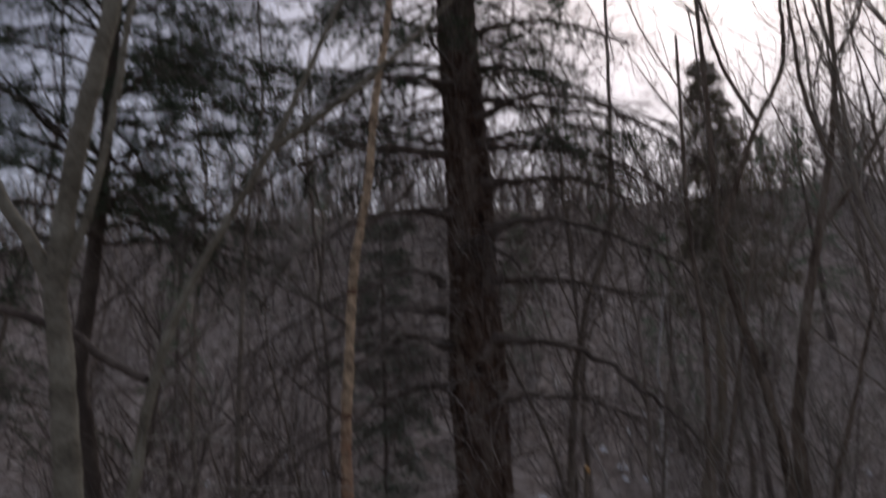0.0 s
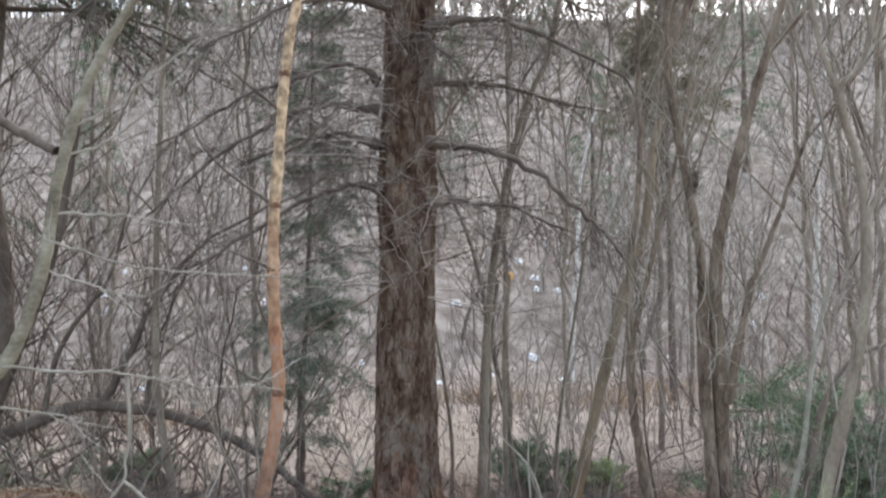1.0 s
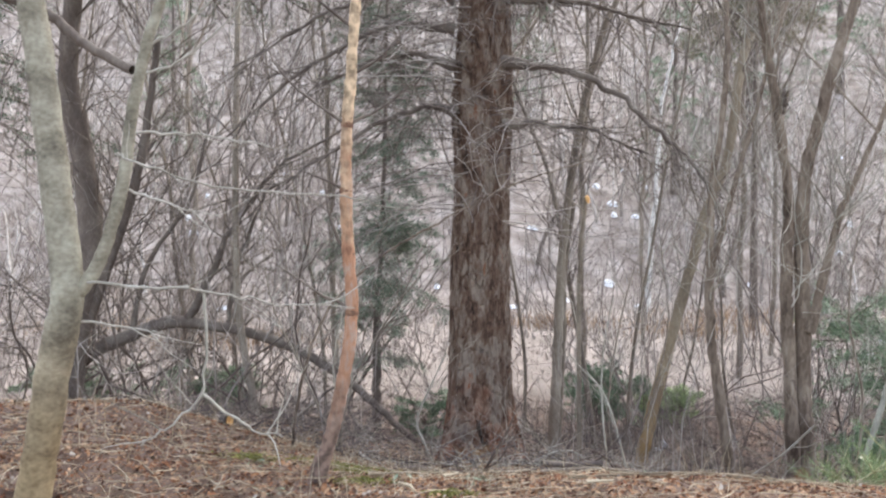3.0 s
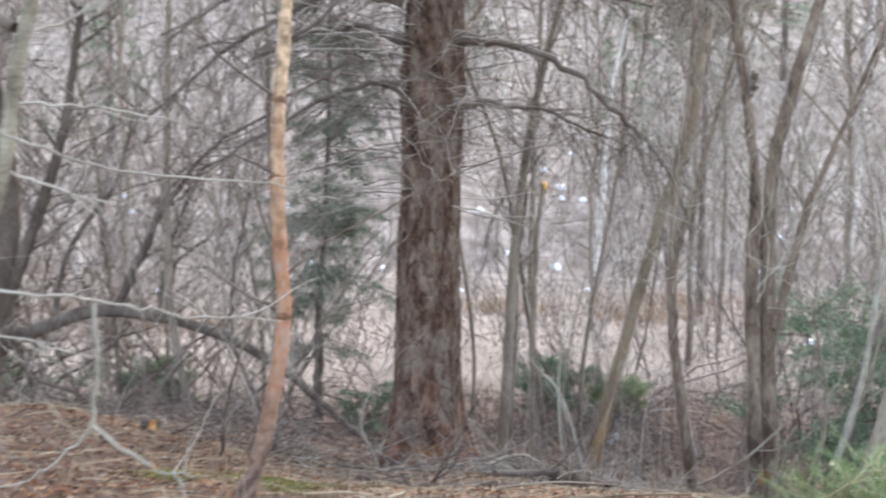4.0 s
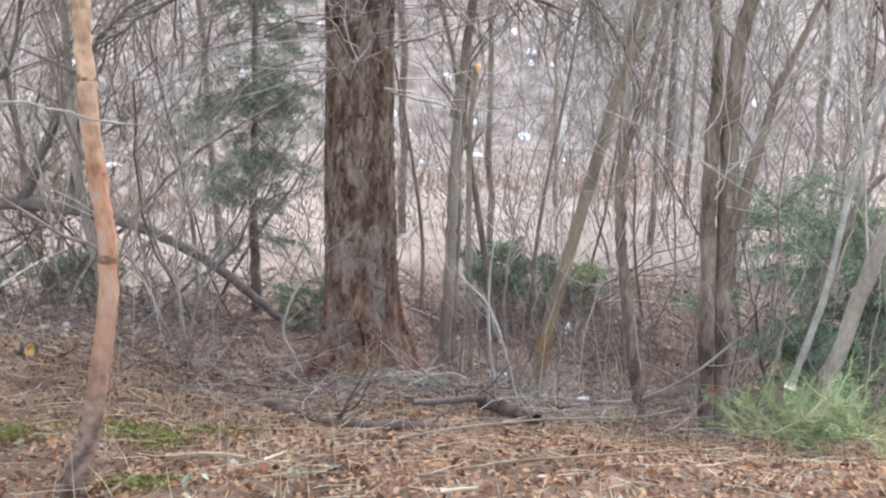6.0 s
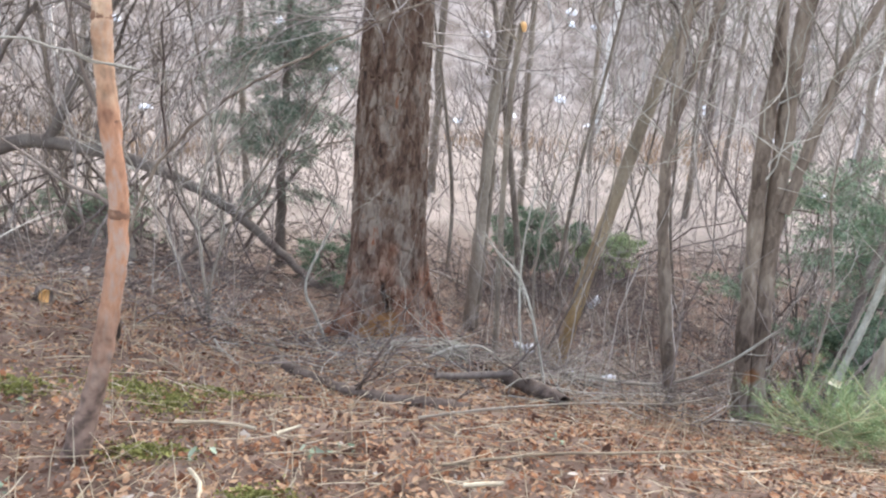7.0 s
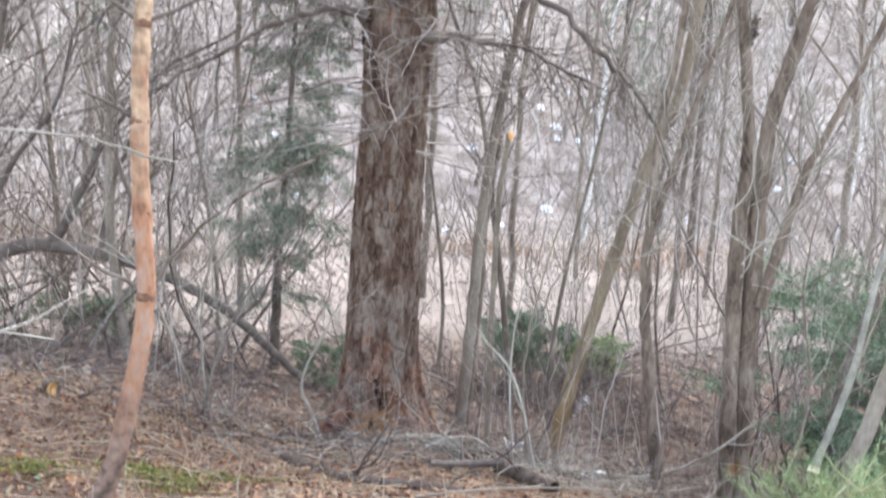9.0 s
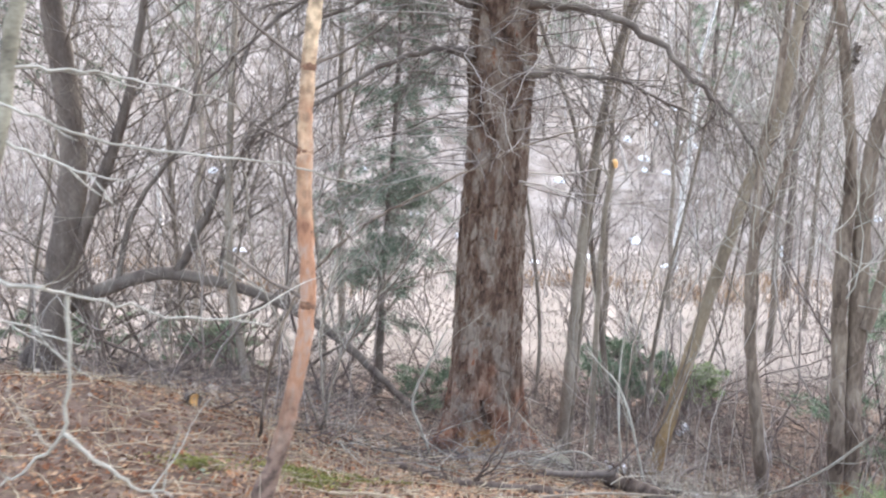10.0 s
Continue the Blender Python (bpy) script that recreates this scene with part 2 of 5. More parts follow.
def pine_bark():
    """Thin flaking bark: dull grey-brown at the foot, orange in the middle, pale yellow-tan higher up."""
    m = mat("flaking_pine_bark", [(0.10, 0.052, 0.035), (0.23, 0.115, 0.07), (0.36, 0.185, 0.11), (0.34, 0.24, 0.19), (0.48, 0.32, 0.21)], 17, 70, 0.8, 0.8, (1, 1, 0.45))
    n, l = m.node_tree.nodes, m.node_tree.links
    bsdf = n["Principled BSDF"]
    geo = n.new("ShaderNodeNewGeometry")
    sep = n.new("ShaderNodeSeparateXYZ")
    l.new(geo.outputs["Position"], sep.inputs[0])
    patch = n.new("ShaderNodeTexNoise")
    patch.inputs["Scale"].default_value, patch.inputs["Detail"].default_value = 6, 5
    l.new(geo.outputs["Position"], patch.inputs["Vector"])
    old = bsdf.inputs["Base Color"].links[0].from_socket
    for low, high, color, amp in ((0.92, 0.45, (0.155, 0.102, 0.08), 0.8), (1.2, 1.75, (0.42, 0.305, 0.20), 1.5)):
        off = n.new("ShaderNodeMath")
        off.operation = "MULTIPLY_ADD"
        off.inputs[1].default_value = amp
        l.new(patch.outputs["Fac"], off.inputs[0])
        l.new(sep.outputs["Z"], off.inputs[2])
        rng = n.new("ShaderNodeMapRange")
        rng.inputs["From Min"].default_value, rng.inputs["From Max"].default_value = low + amp / 2, high + amp / 2
        l.new(off.outputs[0], rng.inputs["Value"])
        mx = n.new("ShaderNodeMix")
        mx.data_type = "RGBA"
        l.new(rng.outputs[0], mx.inputs[0])
        l.new(old, mx.inputs[6])
        zone = n.new("ShaderNodeValToRGB")
        zone.color_ramp.elements[0].position, zone.color_ramp.elements[1].position = 0.36, 0.62
        zone.color_ramp.elements[0].color = (*[c * 0.5 for c in color], 1)
        zone.color_ramp.elements[1].color = (*[c * 1.45 for c in color], 1)
        grain = n.new("ShaderNodeTexNoise")
        grain.inputs["Scale"].default_value, grain.inputs["Detail"].default_value = 28, 6
        l.new(geo.outputs["Position"], grain.inputs["Vector"])
        l.new(grain.outputs["Fac"], zone.inputs[0])
        l.new(zone.outputs[0], mx.inputs[7])
        old = mx.outputs[2]
    l.new(old, bsdf.inputs["Base Color"])
    return m


PINE_BARK = pine_bark()
SCAR = mat("pine_scar", [(0.07, 0.04, 0.028), (0.16, 0.085, 0.055), (0.28, 0.165, 0.105)], 22, 80, 0.85, 0.4)


def ground_material():
    """Leaf mould near by, pale marsh grass in the flat, grey-brown brush floor on the hill, paled by painted haze."""
    m = mat("forest_floor", [(0.045, 0.028, 0.020), (0.10, 0.064, 0.047), (0.155, 0.105, 0.08), (0.22, 0.168, 0.133)], 6, 70, 0.95, 0.8, bump_dist=0.02)
    n, l = m.node_tree.nodes, m.node_tree.links
    bsdf = n["Principled BSDF"]
    geo = n.new("ShaderNodeNewGeometry")
    sep = n.new("ShaderNodeSeparateXYZ")
    l.new(geo.outputs["Position"], sep.inputs[0])
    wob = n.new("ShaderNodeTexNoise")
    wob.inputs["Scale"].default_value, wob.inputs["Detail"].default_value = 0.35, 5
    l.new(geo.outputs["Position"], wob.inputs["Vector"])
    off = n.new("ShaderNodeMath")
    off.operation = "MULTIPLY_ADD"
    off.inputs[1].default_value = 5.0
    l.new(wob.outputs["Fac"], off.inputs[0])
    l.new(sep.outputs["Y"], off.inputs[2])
    old = bsdf.inputs["Base Color"].links[0].from_socket
    # Bands by distance: marsh, then the hill, whose lighter tones have haze painted in.
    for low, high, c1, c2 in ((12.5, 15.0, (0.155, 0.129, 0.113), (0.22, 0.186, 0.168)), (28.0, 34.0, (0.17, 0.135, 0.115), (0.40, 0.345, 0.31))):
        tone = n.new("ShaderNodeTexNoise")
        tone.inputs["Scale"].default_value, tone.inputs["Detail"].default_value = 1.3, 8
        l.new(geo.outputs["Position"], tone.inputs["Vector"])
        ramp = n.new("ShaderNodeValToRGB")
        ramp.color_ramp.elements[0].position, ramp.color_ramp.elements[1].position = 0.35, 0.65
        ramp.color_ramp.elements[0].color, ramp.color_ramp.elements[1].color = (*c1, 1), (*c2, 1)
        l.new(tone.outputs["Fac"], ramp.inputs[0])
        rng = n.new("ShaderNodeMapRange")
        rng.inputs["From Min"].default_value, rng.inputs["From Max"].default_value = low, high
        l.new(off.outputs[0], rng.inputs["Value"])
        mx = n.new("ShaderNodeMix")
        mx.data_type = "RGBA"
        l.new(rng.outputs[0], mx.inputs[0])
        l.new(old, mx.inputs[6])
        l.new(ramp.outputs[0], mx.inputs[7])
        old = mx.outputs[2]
    l.new(old, bsdf.inputs["Base Color"])
    return m


# ---- building helpers ----
PROFILE_Y = np.array([-400, 2.0, 3.0, 3.6, 4.5, 5.5, 6.5, 7.4, 8.5, 10.0, 14.0, 30.0, 75.0, 110.0, 900.0])
PROFILE_Z = np.array([0.36, 0.36, 0.315, 0.245, 0.02, -0.26, -0.57, -0.80, -0.94, -1.07, -1.2, -1.3, 26.5, 31.0, 33.0])


def ground_z(x, y):
    """Height of the ground: a bank that falls away from the path, a hollow, the flat marsh, the far hill."""
    z = float(np.interp(y, PROFILE_Y, PROFILE_Z))
    bank = max(0.0, min(1.0, (y - 3.2) / 1.8)) * max(0.0, min(1.0, (11.5 - y) / 3.5))
    z += 0.27 * bank * max(0.0, min(1.5, -x - 0.3))
    z -= 0.18 * bank * max(0.0, min(1.8, x - 0.5))
    z += 0.05 * noise.noise((x * 0.9, y * 0.9, 0.3)) + 0.02 * noise.noise((x * 3.1, y * 3.1, 7.0))
    if y > 20:
        z += 1.2 * noise.noise((x * 0.05, y * 0.05, 2.0)) * min(1.0, (y - 20) / 20)
    return z


class Build:
    """Collects tubes and faces for one mesh."""

    def __init__(self):
        self.v, self.f, self.count = [], [], 0

    def add(self, verts, faces):
        self.v.append(np.asarray(verts, float).reshape(-1, 3))
        self.f.append(np.asarray(faces, int) + self.count)
        self.count += len(self.v[-1])

    def tube(self, pts, radii, sides=5, cap=False):
        p = np.asarray(pts, float)
        r = np.asarray(radii, float)
        t = np.empty_like(p)
        t[1:-1] = p[2:] - p[:-2]
        t[0], t[-1] = p[1] - p[0], p[-1] - p[-2]
        t /= np.maximum(np.sqrt((t * t).sum(1)), 1e-9)[:, None]
        ref = (0.31, 0.95, 0.05) if abs(t[:, 2]).mean() > 0.6 else (0.03, 0.05, 1.0)
        a = np.stack([t[:, 1] * ref[2] - t[:, 2] * ref[1], t[:, 2] * ref[0] - t[:, 0] * ref[2], t[:, 0] * ref[1] - t[:, 1] * ref[0]], 1)
        a /= np.maximum(np.sqrt((a * a).sum(1)), 1e-9)[:, None]
        b = np.stack([t[:, 1] * a[:, 2] - t[:, 2] * a[:, 1], t[:, 2] * a[:, 0] - t[:, 0] * a[:, 2], t[:, 0] * a[:, 1] - t[:, 1] * a[:, 0]], 1)
        ang = np.arange(sides) * 2 * math.pi / sides
        ring = a[:, None] * np.cos(ang)[None, :, None] + b[:, None] * np.sin(ang)[None, :, None]
        verts = (p[:, None] + ring * r[:, None, None]).reshape(-1, 3)
        i = np.arange(len(p) - 1)[:, None] * sides
        j = np.arange(sides)[None]
        k = (j + 1) % sides
        first = self.count
        self.add(verts, np.stack([i + j, i + sides + j, i + sides + k, i + k], -1).reshape(-1, 4))
        if cap:
            self.f.append(np.array([[self.count - sides + q for q in range(sides)]]))
            self.f.append(np.array([[first + q for q in range(sides)][::-1]]))

    def arrays(self):
        return np.concatenate(self.v), np.concatenate([f for f in self.f if f.shape[1] == 4])

    def mesh(self, name, material, smooth=True):
        me = bpy.data.meshes.new(name)
        v = np.concatenate(self.v)
        loops = np.concatenate([f.ravel() for f in self.f])
        sizes = np.concatenate([np.full(len(f), f.shape[1]) for f in self.f])
        starts = np.concatenate([[0], np.cumsum(sizes)[:-1]])
        me.vertices.add(len(v))
        me.vertices.foreach_set("co", v.astype(np.float32).ravel())
        me.loops.add(len(loops))
        me.loops.foreach_set("vertex_index", loops.astype(np.int32))
        me.polygons.add(len(sizes))
        me.polygons.foreach_set("loop_start", starts.astype(np.int32))
        me.polygons.foreach_set("use_smooth", np.full(len(sizes), smooth))
        me.materials.append(material)
        me.update(calc_edges=True)
        return me


def rough(build, pts, radii, sides=12, amp=0.08, fine=18.0, tall=0.5):
    """A trunk with an uneven, lumpy surface."""
    p = np.asarray(pts, float)
    b = Build()
    b.tube(p, radii, sides)
    v = b.v[0].reshape(len(p), sides, 3)
    for i in range(len(p)):
        for j in range(sides):
            d = v[i, j] - p[i]
            q = Vector((v[i, j, 0] * fine, v[i, j, 1] * fine, v[i, j, 2] * fine * tall))
            v[i, j] = p[i] + d * (1 + amp * noise.noise(q) + amp * 0.7 * noise.noise(q * 2.7))
    build.add(v.reshape(-1, 3), b.f[0])


def scatter(build, templates, poses):
    """Adds turned and scaled copies of template shapes to one mesh: rows of template, x, y, z, turn, scale."""
    for k, x, y, z, turn, size in poses:
        v, f = templates[k]
        c, s = math.cos(turn) * size, math.sin(turn) * size
        w = np.stack([v[:, 0] * c - v[:, 1] * s + x, v[:, 0] * s + v[:, 1] * c + y, v[:, 2] * size + z], 1)
        build.add(w, f)


def part(name, build, material, parent=None, label="", smooth=True, kind=""):
    """Links a Build as one mesh object under a thing."""
    ob = new(name, build.mesh(name, material, smooth))
    if parent is not None:
        ob.parent = parent
    return tagged(ob, label, kind=kind)


def thing(name, label, category, group="", kind=""):
    return tagged(new(name), label, category, group, kind)


def curve(pts, per=6, wobble=0.0, rng=random):
    """A smooth line through a few points, slightly crooked."""
    p = np.asarray(pts, float)
    q = np.vstack([2 * p[0] - p[1], p, 2 * p[-1] - p[-2]])
    out = []
    for i in range(1, len(q) - 2):
        for s in range(per):
            u = s / per
            out.append(0.5 * (2 * q[i] + (q[i + 1] - q[i - 1]) * u + (2 * q[i - 1] - 5 * q[i] + 4 * q[i + 1] - q[i + 2]) * u * u
                              + (3 * q[i] - q[i - 1] - 3 * q[i + 1] + q[i + 2]) * u ** 3))
    out.append(p[-1])
    out = np.array(out)
    if wobble:
        for i in range(1, len(out)):
            out[i] += [rng.gauss(0, wobble) for _ in range(3)]
    return out


def unit(v):
    return v / max(np.linalg.norm(v), 1e-9)


def sprout(build, rng, start, way, length, r, depth=2, up=0.25, bend=0.35, kids=5, sides=3, steps=6):
    """A crooked branch that forks into thinner ones."""
    p, d = np.array(start, float), unit(np.array(way, float))
    pts, step = [p.copy()], length / steps
    for _ in range(steps):
        d = unit(d + np.array([rng.gauss(0, bend), rng.gauss(0, bend), rng.gauss(0, bend * 0.7) + up]) * 0.45)
        p = p + d * step
        pts.append(p.copy())
    pts = np.array(pts)
    build.tube(pts, np.linspace(r, r * 0.3, len(pts)), sides)
    if depth > 0:
        for _ in range(kids):
            u = rng.uniform(0.2, 0.95)
            i = min(int(u * steps), steps - 1)
            base = pts[i] + (pts[i + 1] - pts[i]) * (u * steps - i)
            side = unit(np.array([rng.gauss(0, 1), rng.gauss(0, 1), rng.gauss(0.1, 0.6)]))
            sprout(build, rng, base, unit(pts[i + 1] - pts[i]) * 0.75 + side * 0.8, length * rng.uniform(0.3, 0.6),
                   r * (1 - 0.6 * u) * 0.6, depth - 1, up, bend, max(2, kids - 2), 3, max(3, steps - 2))
    return pts


def needles(build, bases, ways, size, count, width, spread=1.0, rng=np.random):
    """Sprigs of fine needles: count thin blades round each given twig."""
    b, w = np.asarray(bases, float), np.asarray(ways, float)
    m = len(b)
    w = w / np.maximum(np.linalg.norm(w, axis=1, keepdims=True), 1e-9)
    size = np.broadcast_to(np.asarray(size, float), (m,))
    u = rng.uniform(0, 1, (m, count))
    root = b[:, None] + w[:, None] * (u * size[:, None])[..., None]
    side = rng.normal(0, 1, (m, count, 3))
    d = w[:, None] * 0.7 + side / np.linalg.norm(side, axis=2, keepdims=True) * spread
    d /= np.linalg.norm(d, axis=2, keepdims=True)
    tip = root + d * (size[:, None] * rng.uniform(0.35, 0.7, (m, count)))[..., None]
    across = np.cross(d, rng.normal(0, 1, (m, count, 3)))
    across /= np.maximum(np.linalg.norm(across, axis=2, keepdims=True), 1e-9)
    across *= width
    mid = root * 0.5 + tip * 0.5
    verts = np.stack([root, mid + across, tip, mid - across], 2).reshape(-1, 3)
    faces = np.arange(len(verts)).reshape(-1, 4)
    build.add(verts, faces)


def bough(wood, green, rng, start, way, length, r, droop=-0.15, sprig=0.09, blades=10, width=0.0012, fill=26):
    """A conifer bough: a sagging stem with side twigs set with needles."""
    p, d = np.array(start, float), unit(np.array(way, float))
    pts = [p.copy()]
    for _ in range(7):
        d = unit(d + np.array([rng.gauss(0, 0.12), rng.gauss(0, 0.12), droop * 0.5 + rng.gauss(0, 0.06)]))
        p = p + d * length / 7
        pts.append(p.copy())
    pts = np.array(pts)
    wood.tube(pts, np.linspace(r, r * 0.25, 8), 4)
    bases, ways = [], []
    for _ in range(fill):
        u = rng.uniform(0.15, 1.0) * 7
        i = min(int(u), 6)
        base = pts[i] + (pts[i + 1] - pts[i]) * (u - i)
        t = unit(pts[i + 1] - pts[i])
        side = unit(np.cross(t, (0, 0, 1)) * rng.choice((-1, 1)) + np.array([0, 0, rng.gauss(-0.15, 0.3)]))
        tw = unit(t * 0.7 + side)
        ln = length * rng.uniform(0.12, 0.4) * (1.15 - u / 8)
        end = base + tw * ln + np.array([0, 0, droop * ln * 0.7])
        wood.tube([base, (base + end) / 2 + np.array([0, 0, 0.02 * ln]), end], [r * 0.25, r * 0.18, r * 0.08], 3)
        k = max(2, int(ln / (sprig * 0.55)))
        for s in range(k):
            f = (s + 0.5) / k
            q = base + (end - base) * f
            bases.append(q)
            ways.append(tw + np.array([rng.gauss(0, 0.35), rng.gauss(0, 0.35), rng.gauss(-0.05, 0.25)]))
    needles(green, bases, ways, sprig, blades, width)


# ---- the ground: one sheet to the horizon ----
def build_ground():
    xs = np.unique(np.round(np.concatenate([np.linspace(-900, -60, 12), np.linspace(-60, -8, 27), np.arange(-8, 8.01, 0.16), np.linspace(8, 60, 27), np.linspace(60, 900, 12)]), 3))
    ys = np.unique(np.round(np.concatenate([np.linspace(-400, -10, 8), np.linspace(-10, 1, 12), np.arange(1, 12.01, 0.14), np.linspace(12, 40, 40), np.linspace(40, 120, 30), np.linspace(120, 900, 10)]), 3))
    g = Build()
    verts = [(x, y, ground_z(x, y)) for y in ys for x in xs]
    w = len(xs)
    faces = [(j * w + i, j * w + i + 1, (j + 1) * w + i + 1, (j + 1) * w + i) for j in range(len(ys) - 1) for i in range(w - 1)]
    g.add(verts, faces)
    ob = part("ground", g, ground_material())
    tagged(ob, "brown leaf-strewn bank falling to a pale marsh and wooded hill", "ground", kind="structure")


build_ground()


# ---- the large spruce ----
def build_spruce():
    rng = random.Random(11)
    tree = thing("large_spruce", "big old spruce with flaky brown bark and dead drooping limbs", "tree")
    axis = curve([(0.28, 7.6, -1.0), (0.28, 7.6, -0.24), (0.29, 7.6, 0.4), (0.30, 7.6, 1.2), (0.34, 7.6, 2.7), (0.38, 7.6, 3.9), (0.40, 7.6, 5.0), (0.42, 7.6, 7.5)], 40)
    sides = 150
    zs = np.concatenate([np.arange(-1.0, 3.4, 0.018), np.arange(3.4, 7.5, 0.05)])
    trunk = Build()
    verts, n = [], len(zs)
    for z in zs:
        cx, cy = float(np.interp(z, axis[:, 2], axis[:, 0])), 7.6
        h = z + 0.85
        r = 0.275 - 0.0125 * h + 0.15 * math.exp(-max(h, -0.1) * 3.6)
        for s in range(sides):
            a = 2 * math.pi * s / sides
            ca, sa = math.cos(a), math.sin(a)
            root = 0.055 * math.exp(-max(h, -0.1) * 3.0) * (math.sin(a * 5 + 1.0) + 0.6 * math.sin(a * 3 + 2))
            root += 0.13 * math.exp(-max(h, -0.1) * 4.2) * (max(0, math.cos(a - 3.75)) ** 6 + 0.7 * max(0, math.cos(a - 5.5)) ** 8)
            ridge = noise.noise((ca * 3.2, sa * 3.2, z * 1.1)) * 0.016 + 0.012 * math.sin(a * 3 + 0.6 + z * 0.25)
            near, cell = noise.voronoi(Vector((ca * 4.2 + 0.25 * noise.noise((ca * 6, sa * 6, z * 6)), sa * 4.2, z * 6.5 + 0.3 * math.sin(a * 7))), distance_metric="DISTANCE")
            crack = min(1.0, (near[1] - near[0]) * 5)
            lift = 0.012 * noise.cell(cell[0] * 9.0)
            rr = r + root + ridge + (0.015 + 1.3 * lift) * (crack - 0.6) + 0.005 * noise.noise((ca * 14, sa * 14, z * 14))
            rr += 0.035 * math.exp(-((z - 2.45) / 0.35) ** 2) * (0.6 + 0.7 * noise.noise((ca * 2, sa * 2, z * 3)))
            if -0.58 < z < -0.36 and abs(a - 4.72 - 0.06 * math.sin(z * 20)) < 0.04:
                rr -= 0.08
            if (a - 4.60) ** 2 / 0.003 + (z + 0.70) ** 2 / 0.0018 < 1:
                rr -= 0.09
            verts.append((cx + ca * rr, cy + sa * rr, z))
    faces = [(i * sides + s, i * sides + (s + 1) % sides, (i + 1) * sides + (s + 1) % sides, (i + 1) * sides + s) for i in range(n - 1) for s in range(sides)]
    trunk.add(verts, faces)
    part("trunk", trunk, SPRUCE_BARK, tree, "flaky brown bark with grey plates", smooth=False)
    hole = Build()
    hole.tube([(0.297, 7.36, 0.24), (0.297, 7.305, 0.24)], [0.018, 0.018], 10, True)
    part("knot_hole", hole, DARK_BARK, tree, "small dark woodpecker hole")
    limbs = (
        ((0.5, 7.45, 2.70), (1.0, 7.35, 2.62), (1.43, 7.3, 2.41), (1.85, 7.2, 2.0), (2.1, 7.1, 1.70), (2.3, 7.0, 1.2)),
        ((0.5, 7.45, 2.17), (0.9, 7.4, 2.16), (1.22, 7.35, 2.11), (1.73, 7.3, 1.88)),
        ((0.5, 7.5, 3.26), (1.2, 7.45, 3.17), (2.1, 7.4, 2.95)),
        ((0.1, 7.45, 2.28), (-0.2, 7.4, 2.34), (-0.8, 7.3, 2.03), (-1.5, 7.2, 1.6)),
        ((0.1, 7.5, 2.68), (-0.38, 7.45, 2.78), (-1.1, 7.4, 2.5)),
        ((0.1, 7.5, 3.25), (-0.15, 7.4, 3.38), (-0.9, 7.2, 3.1), (-1.7, 7.0, 2.6)),
        ((0.5, 7.5, 4.20), (1.38, 7.4, 4.16), (2.0, 7.3, 3.8)),
        ((0.5, 7.5, 5.10), (1.4, 7.4, 4.85), (2.44, 7.3, 4.6)),
        ((0.5, 7.5, 4.62), (1.0, 7.4, 4.5), (1.63, 7.3, 4.35), (2.2, 7.2, 3.9)),
        ((0.2, 7.4, 3.9), (-0.5, 7.0, 3.8), (-1.3, 6.7, 3.3)),
        ((0.2, 7.4, 4.5), (-0.7, 7.1, 4.5), (-1.7, 6.8, 4.0), (-2.4, 6.6, 3.4)),
        ((0.3, 7.3, 5.2), (-0.3, 6.9, 5.1), (-0.9, 6.4, 4.6)),
        ((0.5, 7.6, 5.9), (1.3, 7.5, 5.9), (2.2, 7.4, 5.5)),
        ((0.3, 7.4, 3.55), (0.45, 6.9, 3.5), (0.7, 6.4, 3.1)),
        ((0.5, 7.5, 3.75), (1.1, 7.3, 3.75), (1.8, 7.1, 3.4), (2.5, 7.0, 2.9)),
        ((0.5, 7.5, 4.9), (1.2, 7.2, 4.95), (2.0, 7.0, 4.5), (2.6, 6.9, 3.9)),
        ((0.5, 7.6, 5.5), (1.2, 7.7, 5.45), (2.1, 7.8, 4.9)),
        ((0.1, 7.5, 3.0), (-0.5, 7.4, 3.0), (-1.2, 7.3, 2.6), (-1.9, 7.2, 2.0)),
    )
    green, wood = Build(), Build()
    for i, pts in enumerate(limbs):
        b = Build()
        line = curve(pts, 6, 0.012, rng)
        r0 = (0.05, 0.038, 0.045, 0.045, 0.04, 0.04)[i % 6]
        girth = np.linspace(r0 * 0.7, 0.008, len(line))
        girth[:5] *= np.array([2.0, 1.7, 1.4, 1.2, 1.08])
        b.tube(line, girth, 8)
        for k in range(30):
            j = rng.randrange(2, len(line) - 1)
            w = unit(line[j + 1] - line[j] if j + 1 < len(line) else line[j] - line[j - 1])
            sprout(b, rng, line[j], w * 0.5 + np.array([rng.gauss(0, 0.5), rng.gauss(0, 0.6), rng.gauss(-0.35, 0.35)]), rng.uniform(0.35, 1.0), 0.007, 1, -0.12, 0.4, 5)
        part("limb", b, DEAD_LIMB, tree, "dead limb with bare drooping twigs")
    for k in range(62):
        z = rng.uniform(4.6, 8.0)
        a = rng.uniform(0, 2 * math.pi) if k % 2 else rng.uniform(2.2, 4.3)
        start = (0.4 + 0.2 * math.cos(a), 7.6 + 0.2 * math.sin(a), z)
        bough(wood, green, rng, start, (math.cos(a), math.sin(a), 0.1), rng.uniform(1.2, 2.6), 0.022, -0.2, 0.11, 10, 0.0035, 22)
    part("bough_wood", wood, DEAD_LIMB, tree, kind="stuff")
    part("foliage", green, NEEDLE, tree, "dark green needles", kind="stuff")
    fine = Build()
